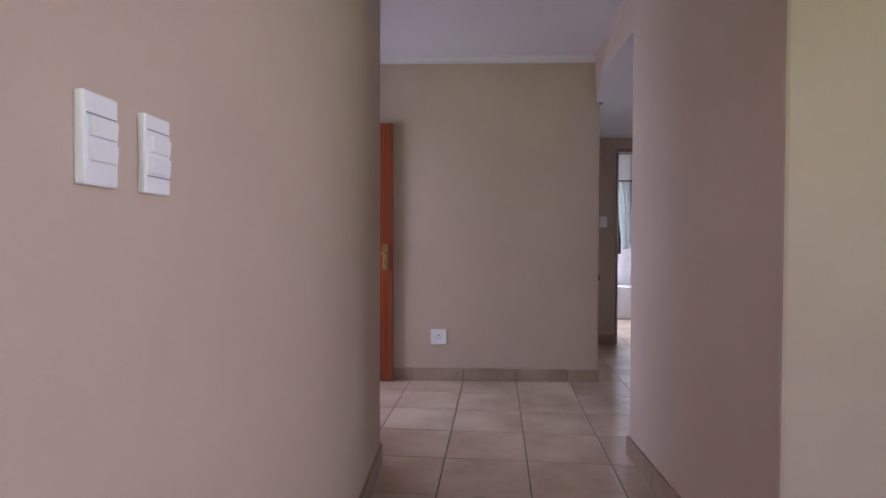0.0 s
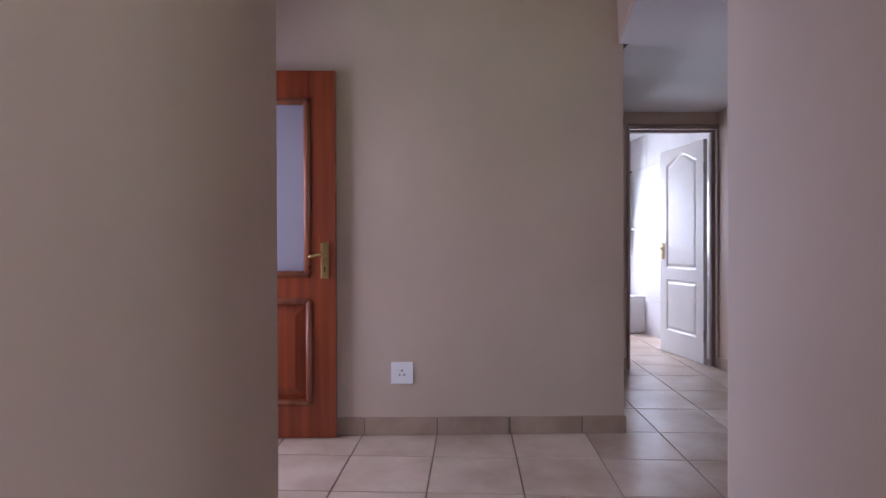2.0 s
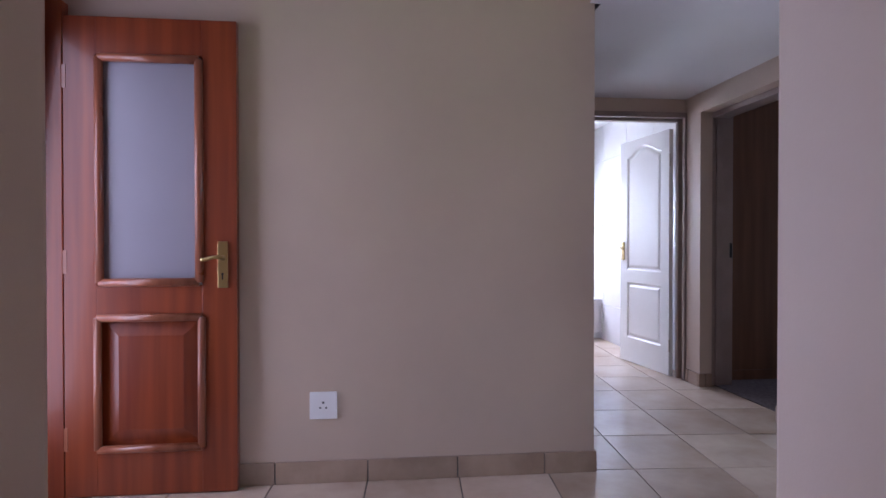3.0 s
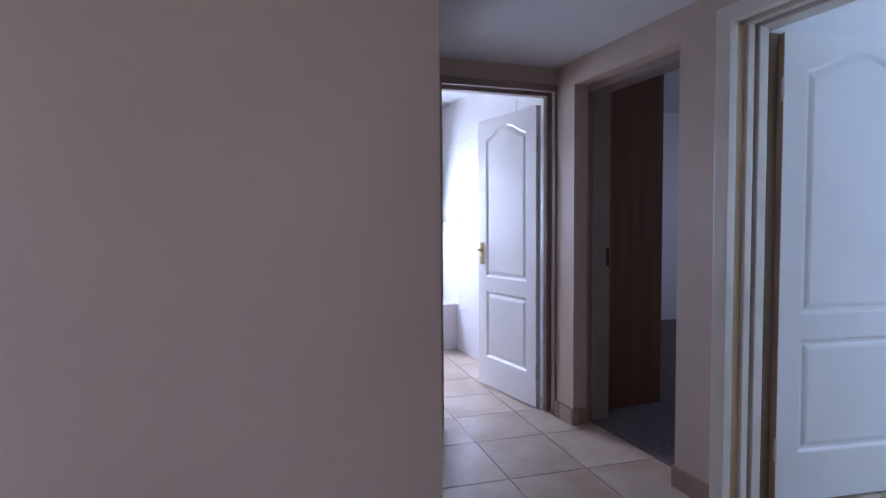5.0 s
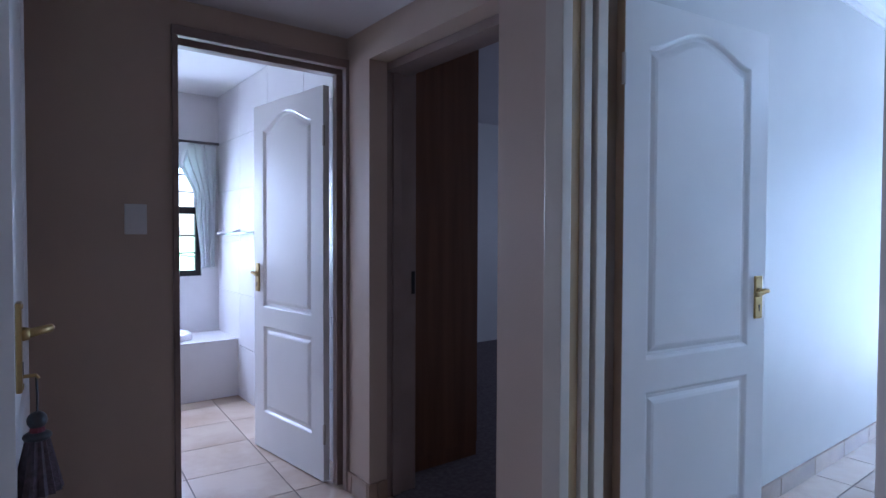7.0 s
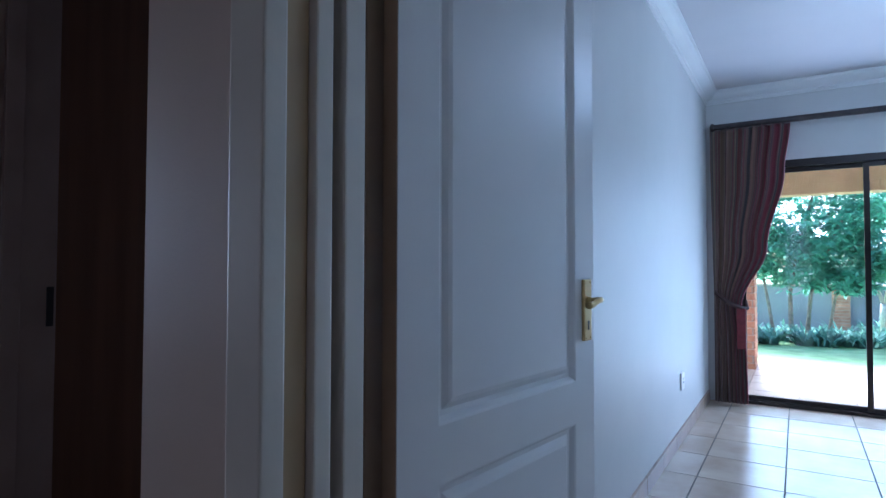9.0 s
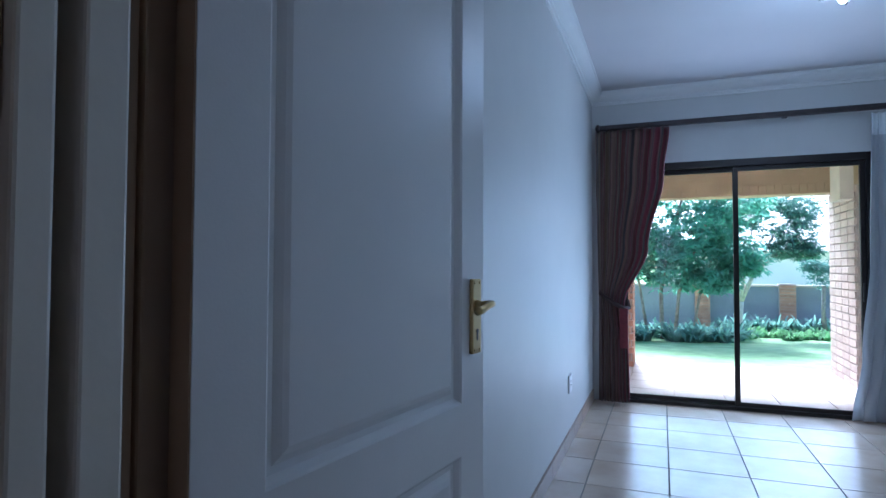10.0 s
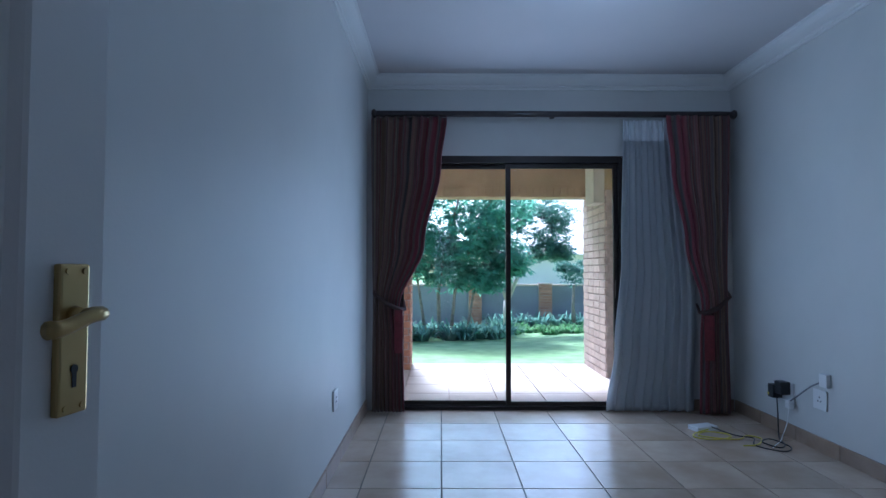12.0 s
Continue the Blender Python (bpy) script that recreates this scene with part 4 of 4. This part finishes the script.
beam = structure("veranda_beam", boxes((8.25, 8.50, -5.0, 3.5, 1.935, 2.27)), BEAM, "tan plastered veranda beam over brick pillars", "beam")
structure("wall_outside", boxes((6.502, 6.53, -6.0, -2.72, 0, 2.9), (6.502, 6.53, 0.5, 6.0, 0, 2.9)), BRICK, "brick outside wall of the house")
structure("roof_slab", boxes((-3.0, 6.7, -8.0, 4.6, 2.76, 2.9)), CEIL, "roof slab over the rooms", "roof")


def brick_pier(x0, x1, y0, y1, h, label, mat=BRICK):
    t = thing("brick_pillar", pose((x0 + x1) / 2, (y0 + y1) / 2, 0), label, "pillar", "veranda pillars")
    w, d = (x1 - x0) / 2, (y1 - y0) / 2
    part("core", box(bmesh.new(), -w + 0.008, w - 0.008, -d + 0.008, d - 0.008, -0.016, h), MORTAR, t)
    mx = mesh_of("brick", box(bmesh.new(), -0.108, 0.108, -0.012, 0.012, -0.033, 0.033, 0.004), mat)
    my = mesh_of("brick", box(bmesh.new(), -0.012, 0.012, -0.108, 0.108, -0.033, 0.033, 0.004), mat)
    rows = int((h + 0.016) / 0.078)
    rng = random.Random(4)
    for r in range(rows):
        z = -0.016 + 0.039 + r * 0.078
        for me, half, off, ax in ((mx, w, d, 0), (my, d, w, 1)):
            n = max(1, int(2 * half / 0.226))
            for sgn in (1, -1):
                for c in range(n):
                    u = -half + 0.113 + c * 0.226 + (0.02 if r % 2 else 0.0)
                    if u > half - 0.09:
                        continue
                    o = new("brick", me)
                    o.parent = t
                    o.location = (u, sgn * (off - 0.006), z) if ax == 0 else (sgn * (off - 0.006), u, z)
                    o.rotation_euler = (0, 0, rng.uniform(-0.006, 0.006))
    return t


broad_pillar = brick_pier(7.62, 8.58, -2.36, -1.925, 1.935, "broad pinkish brick pillar holding the veranda beam")
brick_pier(8.12, 8.58, 0.115, 0.57, 1.935, "square orange-red brick pillar beside the lawn", RED_BRICK)
part("corbel", box(bmesh.new(), -0.47, -0.13, 0.2195, 0.335, 1.80, 2.268, 0.008), material("pale_corbel_plaster", (0.62, 0.54, 0.48), 0.75, vary=0.06, scale=5, bump=0.2), broad_pillar, "pale plastered corbel under the roof")
soldier = mesh_of("brick", box(bmesh.new(), -0.008, 0.008, -0.034, 0.034, -0.05, 0.05, 0.003), BEAM)
for k in range(30):
    o = new("brick", soldier)
    o.parent = beam
    o.location = (8.244, -1.86 + 0.078 * k, 1.99)
DRY = material("dry_leaf", (0.45, 0.40, 0.34), 0.8, vary=0.2, scale=30)
for lx, ly, turn in ((6.91, -0.41, 20), (6.86, -0.35, 110), (7.02, -0.83, 65), (7.35, -0.18, 200)):
    bm = bmesh.new()
    rib = [bm.verts.new((0.055 * u - 0.027, 0.0, 0.003 + 0.006 * u)) for u in (0, 0.35, 0.7, 1)]
    side_a = [bm.verts.new((0.055 * u - 0.027, 0.014, 0.009)) for u in (0.35, 0.7)]
    side_b = [bm.verts.new((0.055 * u - 0.027, -0.013, 0.007)) for u in (0.35, 0.7)]
    for q in (side_a, side_b):
        bm.faces.new((rib[0], rib[1], q[0]))
        bm.faces.new((rib[1], rib[2], q[1], q[0]))
        bm.faces.new((rib[2], rib[3], q[1]))
    leaf = part("fallen_leaf", bm, DRY)
    leaf.matrix_world = pose(lx, ly, -0.005, 0, 0, turn)
    tagged(leaf, "small dry pale leaf lying on veranda tiles", "leaf", "fallen leaves")

t = thing("garden_wall", pose(17.9, 0, 0), "grey plastered garden wall with brick piers", "wall")
part("wall", box(bmesh.new(), -0.08, 0.08, -16, 14, -0.5, 0.66, 0.006), GARDEN_WALL, t)
part("coping", box(bmesh.new(), -0.11, 0.11, -16, 14, 0.66, 0.71, 0.008), BRICK, t)
for yy in (-12.9, -8.2, -3.15, -1.19, 2.0, 6.5, 11.0):
    p = part("pier", box(bmesh.new(), -0.16, 0.14, yy - 0.19, yy + 0.19, -0.5, 0.74, 0.006), MORTAR, t)
    me = mesh_of("brick", box(bmesh.new(), -0.012, 0.012, -0.18, 0.18, -0.034, 0.034, 0.004), RED_BRICK)
    for r in range(15):
        o = new("brick", me)
        o.parent = p
        o.location = (-0.163, yy, -0.42 + r * 0.078)
t = thing("neighbour_house", pose(30, -9.0, -0.5), "pale neighbouring house with light roof behind garden wall", "house")
PALE = material("pale_house_plaster", (0.82, 0.78, 0.74), 0.8, vary=0.03, scale=1)
part("wall", box(bmesh.new(), -3, 4, -9, 9, 0, 2.4), PALE, t)
bm = bmesh.new()
prism(bm, [(-3.6, 2.3), (4.6, 2.3), (0.5, 4.3)], "y", -9.5, 9.5)
part("roof", bm, material("pale_roof_sheet", (0.80, 0.75, 0.70), 0.5, vary=0.06, scale=2), t)


def leaf_mesh(name, centres, mat, size, seed, slim=0.42, droop=0.2, cluster=7):
    """Many small pointed leaves, in sprays about the centres."""
    rng = np.random.default_rng(seed)
    verts, faces = [], []
    for c in centres:
        base_a = rng.uniform(0, 6.28)
        for q in range(cluster):
            a = base_a + q * 2.4 + rng.normal(0, 0.3)
            d = Vector((math.cos(a), math.sin(a), rng.uniform(-0.6, 0.35) - droop)).normalized()
            side = d.cross(Vector((rng.normal(0, 0.3), rng.normal(0, 0.3), 1))).normalized()
            L = size * rng.uniform(0.7, 1.3)
            p = Vector(c) + d * rng.uniform(0, size * 0.5)
            up = side.cross(d) * (0.06 * L)
            i = len(verts)
            verts += [p, p + d * L * 0.45 + side * L * slim * 0.5 + up, p + d * L - Vector((0, 0, L * 0.12)), p + d * L * 0.45 - side * L * slim * 0.5 + up]
            faces.append((i, i + 1, i + 2, i + 3))
    me = bpy.data.meshes.new(name)
    me.from_pydata([tuple(v) for v in verts], [], faces)
    me.materials.append(mat)
    return me


def tree(x, y, z, trunks, blobs, mat, size, per, seed, label, bark=None):
    t = thing("tree", pose(x, y, z), label, "tree", "garden trees")
    rng = np.random.default_rng(seed)
    for pts, r0, r1 in trunks:
        n = len(pts)
        part("trunk", sweep(bmesh.new(), pts, [r0 + (r1 - r0) * i / (n - 1) for i in range(n)], 8), bark or BARK, t, smooth=True)
    centres = []
    for (bx, by, bz, r, flat) in blobs:
        for _ in range(per):
            v = rng.normal(0, 1, 3)
            v /= np.linalg.norm(v)
            q = r * rng.uniform(0.35, 1.0) ** 0.6 * (1 + 0.25 * math.sin(5 * v[0] + 3 * v[1] + bx * 7))
            centres.append((bx + v[0] * q, by + v[1] * q, bz + v[2] * q * flat))
    crown = new("crown", leaf_mesh("crown", centres, mat, size, seed))
    crown.parent = t
    return t


tree(12.9, -0.3, -0.22, [([(0, 0.1, 0), (0.05, 0.12, 0.9), (-0.1, 0.0, 1.7), (-0.2, -0.3, 2.8)], 0.045, 0.02), ([(0.1, -0.12, 0), (0.0, -0.2, 0.9), (0.1, -0.6, 2.0), (0.1, -1.0, 2.9)], 0.04, 0.016), ([(-0.1, 0.35, 0), (-0.1, 0.5, 1.0), (0, 0.7, 2.2)], 0.035, 0.015), ([(0, -0.42, 0), (0.05, -0.55, 0.8), (0.1, -0.9, 1.9)], 0.03, 0.014)],
     [(0, 0.3, 1.75, 0.62, 0.7), (-0.2, -0.45, 2.1, 0.66, 0.65), (0.1, -1.05, 1.75, 0.52, 0.6), (0.2, -0.2, 2.75, 0.8, 0.7), (0, 0.9, 2.5, 0.8, 0.8), (0.1, -1.2, 2.65, 0.62, 0.7), (0, -0.1, 1.25, 0.5, 0.6), (-0.2, -0.75, 1.15, 0.42, 0.55), (0, 0.8, 1.45, 0.5, 0.6), (0.2, -0.3, 3.5, 0.9, 0.7), (-0.1, -1.25, 1.45, 0.40, 0.6), (-0.1, -0.3, 1.65, 0.55, 0.6), (0.0, 0.6, 1.95, 0.6, 0.7), (0.1, -0.8, 2.2, 0.6, 0.7)], LEAF1, 0.125, 175, 11, "feathery bright green tree with several thin trunks")
tree(14.6, -1.72, -0.29, [([(0, 0, 0), (0, 0.02, 0.45), (0.02, 0.0, 0.72)], 0.085, 0.075), ([(0.02, 0, 0.68), (0.0, -0.3, 1.4), (0.1, -0.75, 2.3)], 0.055, 0.016), ([(0.02, 0, 0.68), (0.1, 0.22, 1.3), (0.1, 0.35, 2.2)], 0.05, 0.014), ([(0.02, 0, 0.70), (-0.1, -0.12, 1.5), (0, -0.3, 2.6)], 0.045, 0.012), ([(0.0, -0.3, 1.35), (0.0, -0.8, 1.8), (0, -1.2, 2.2)], 0.03, 0.01)],
     [(0, -0.60, 2.45, 0.62, 0.8), (0.1, -1.05, 2.15, 0.45, 0.85), (0, -0.05, 2.6, 0.55, 0.7), (0.1, -0.6, 3.0, 0.62, 0.7), (0.1, -1.15, 2.65, 0.42, 0.8), (0, 0.35, 2.3, 0.45, 0.6), (0, -0.8, 1.85, 0.40, 0.6), (0.05, -1.2, 1.80, 0.30, 0.7)], LEAF2, 0.08, 210, 12, "round dark green tree with pale whitewashed trunk", material("whitewashed_bark", (0.55, 0.50, 0.46), 0.9, vary=0.2, scale=14, bump=0.5))
tree(16.9, -3.75, -0.38, [([(0, 0, 0), (0.02, 0.02, 0.5), (0, 0, 1.1)], 0.06, 0.04)], [(0, 0, 1.35, 0.36, 0.8), (0.1, -0.3, 1.55, 0.3, 0.7), (0, 0.25, 1.6, 0.25, 0.7)], LEAF2, 0.09, 90, 13, "small dark clipped tree before the garden wall")


def strap_plant(x, y, z, s, n, seed, label, mat):
    """A clump of arching strap leaves."""
    rng = np.random.default_rng(seed)
    verts, faces = [], []
    for _ in range(n):
        a, L = rng.uniform(0, 6.28), s * rng.uniform(0.6, 1.15)
        d, sd = Vector((math.cos(a), math.sin(a), 0)), Vector((-math.sin(a), math.cos(a), 0))
        p = d * rng.uniform(0, 0.12) + sd * rng.uniform(-0.1, 0.1)
        lean = rng.uniform(0.5, 1.25)
        i = len(verts)
        for k in range(5):
            u = k / 4
            c = p + d * (L * lean * 0.75 * u) + Vector((0, 0, L * (1.15 * u - 0.85 * lean * u * u)))
            w = 0.028 * (1 - 0.85 * u ** 2)
            verts += [c + sd * w, c - sd * w]
        for k in range(4):
            faces.append((i + 2 * k, i + 2 * k + 1, i + 2 * k + 3, i + 2 * k + 2))
    me = bpy.data.meshes.new("leaves")
    me.from_pydata([tuple(v) for v in verts], [], faces)
    me.materials.append(mat)
    ob = new("strap_leaf_plant", me)
    ob.location = (x, y, z)
    return tagged(ob, label, "plant", "border plants")


def ground_z(x):
    return -0.05 - (x - 8.64) * 0.45 / 11.36


rng = random.Random(8)
for i in range(30):
    u = i / 29
    yy = 1.6 - 3.1 * u + rng.uniform(-0.15, 0.15)
    xx = 11.3 + 1.5 * u + rng.uniform(0, 1.3)
    strap_plant(xx, yy, ground_z(xx), rng.uniform(0.42, 0.62), 44, i, "clump of dark green strap leaves in garden bed", LEAF2)
LEAF3 = leaf_material("fresh_ground_cover", (0.10, 0.24, 0.10), (0.18, 0.36, 0.16))
for i in range(34):
    yy = -1.3 - 3.4 * i / 33 + rng.uniform(-0.1, 0.1)
    xx = 14.0 + rng.uniform(-0.3, 1.4)
    strap_plant(xx, yy, ground_z(xx), rng.uniform(0.22, 0.32), 40, 100 + i, "low fresh green ground cover along garden wall", LEAF3)
for i in range(12):
    yy = -1.6 - 3.2 * i / 11 + rng.uniform(-0.1, 0.1)
    xx = 16.6 + rng.uniform(0, 0.7)
    strap_plant(xx, yy, ground_z(xx), rng.uniform(0.45, 0.6), 44, 200 + i, "dark green shrub against grey garden wall", LEAF2)

# ---- skirting tiles ----
skirting = structure("baseboard", boxes((1.63, 6.20, 0.3565, 0.3595, 0.0, 0.085), (1.63, 6.20, -2.5395, -2.5365, 0, 0.085), (-1.60, 0.0, -0.004, -0.001, 0.0, 0.095)), GROUT, "mortar bed behind the skirting tiles", "skirting")
SK = {}


def skirt(axis, plane, side, lo, hi, first, h=0.098):
    """Skirting tiles on a wall plane; first is the place of one joint."""
    k = math.ceil((lo - first) / 0.41 - 1e-6)
    cuts = [lo] + [first + 0.41 * q for q in range(k, k + 40) if lo + 0.02 < first + 0.41 * q < hi - 0.02] + [hi]
    for a, b in zip(cuts, cuts[1:]):
        L = round(b - a - 0.006, 3)
        key = (L, axis, h)
        if key not in SK:
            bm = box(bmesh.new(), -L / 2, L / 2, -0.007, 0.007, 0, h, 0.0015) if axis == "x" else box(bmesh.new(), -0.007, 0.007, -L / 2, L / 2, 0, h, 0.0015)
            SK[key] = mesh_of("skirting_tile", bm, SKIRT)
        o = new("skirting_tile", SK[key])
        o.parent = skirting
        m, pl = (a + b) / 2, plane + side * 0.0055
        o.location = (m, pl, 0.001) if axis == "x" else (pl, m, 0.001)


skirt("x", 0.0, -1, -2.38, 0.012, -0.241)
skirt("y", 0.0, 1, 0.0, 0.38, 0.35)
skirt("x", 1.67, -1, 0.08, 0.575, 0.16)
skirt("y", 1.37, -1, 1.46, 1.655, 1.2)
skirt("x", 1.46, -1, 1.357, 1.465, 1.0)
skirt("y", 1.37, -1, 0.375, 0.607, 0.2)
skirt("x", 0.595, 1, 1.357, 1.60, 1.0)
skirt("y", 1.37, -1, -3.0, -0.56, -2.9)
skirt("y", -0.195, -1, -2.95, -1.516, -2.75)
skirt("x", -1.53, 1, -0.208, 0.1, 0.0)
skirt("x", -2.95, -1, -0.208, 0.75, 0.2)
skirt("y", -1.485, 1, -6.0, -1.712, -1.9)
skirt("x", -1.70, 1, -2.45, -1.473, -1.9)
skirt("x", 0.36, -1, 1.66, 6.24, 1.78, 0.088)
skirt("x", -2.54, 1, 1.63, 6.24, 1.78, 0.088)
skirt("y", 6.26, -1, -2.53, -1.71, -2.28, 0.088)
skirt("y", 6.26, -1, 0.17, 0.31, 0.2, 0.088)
t = structure("baseboard_north_room", boxes((6.235, 6.26, 0.46, 4.2, 0.004, 0.11)), WOOD, "reddish wooden skirting of the north room", "skirting")

# ---- bathroom wall tiles ----
bt = mesh_of("wall_tile", box(bmesh.new(), -0.004, 0.004, -0.298, 0.298, -0.198, 0.198, 0.0015), BATHTILE)
be = bpy.data.objects["wall_bathroom_east"]
for r in range(6):
    for c in range(4):
        o = new("wall_tile", bt)
        o.parent = be
        o.location = (1.467, 1.80 + 0.30 + c * 0.60, 0.20 + r * 0.40)

# ---- floor tiles ----
TS = 0.41
tile_me = mesh_of("tile", box(bmesh.new(), -0.2015, 0.2015, -0.2015, 0.2015, -0.006, 0.0, 0.0015), TILE)
pave_me = mesh_of("tile", box(bmesh.new(), -0.2, 0.2, -0.2, 0.2, -0.012, 0.0, 0.002), PAVING)


def tiles(parent, x0, y0, xa, xb, ya, yb, z, me):
    """Tiles of a lattice through (x0, y0) whose centres fall in a rectangle."""
    for i in range(math.floor((xa - x0) / TS) - 1, math.ceil((xb - x0) / TS) + 1):
        for j in range(math.floor((ya - y0) / TS) - 1, math.ceil((yb - y0) / TS) + 1):
            cx, cy = x0 + (i + 0.5) * TS, y0 + (j + 0.5) * TS
            if xa <= cx <= xb and ya <= cy <= yb:
                o = new("tile", me)
                o.parent = parent
                o.location = (cx, cy, z)


# the lobby and corridor tiles lie a little askew to the walls
SKEW = radians(3.5)
rows_v = [0.015 - 0.425 * k for k in range(18, 0, -1)] + [0.015, 0.49, 0.975, 1.46] + [1.46 + 0.42 * k for k in range(1, 7)]
ROW = {}
for va, vb in zip(rows_v, rows_v[1:]):
    depth = round(vb - va - 0.006, 3)
    if depth not in ROW:
        ROW[depth] = mesh_of("tile", box(bmesh.new(), -0.207, 0.207, -depth / 2, depth / 2, -0.006, 0.0, 0.0015), TILE)
    for k in range(-6, 7):
        u, v = -0.22 + 0.42 * (k + 0.5), (va + vb) / 2
        cx, cy = u * math.cos(SKEW) + v * math.sin(SKEW), -u * math.sin(SKEW) + v * math.cos(SKEW)
        limit = 1.66 if cy > 1.9 else 1.45 if cy > -3.1 else 2.15
        if -2.42 < cx < limit and cy < 3.85 and not (cx < -0.45 and cy > 0.3) and not (cx > 0.6 and -3.1 < cy < -1.7):
            o = new("tile", ROW[depth])
            o.parent = floor
            o.location = (cx, cy, -0.004 if cx > 1.15 and cy < 0.62 else 0.0)
            o.rotation_euler = (0, 0, -SKEW)
tiles(floor, 5.472, -0.232, 1.40, 6.45, -2.75, 0.40, 0.0, tile_me)
tiles(veranda, 6.50, -0.30, 6.50, 8.66, -3.2, 1.6, -0.004, pave_me)
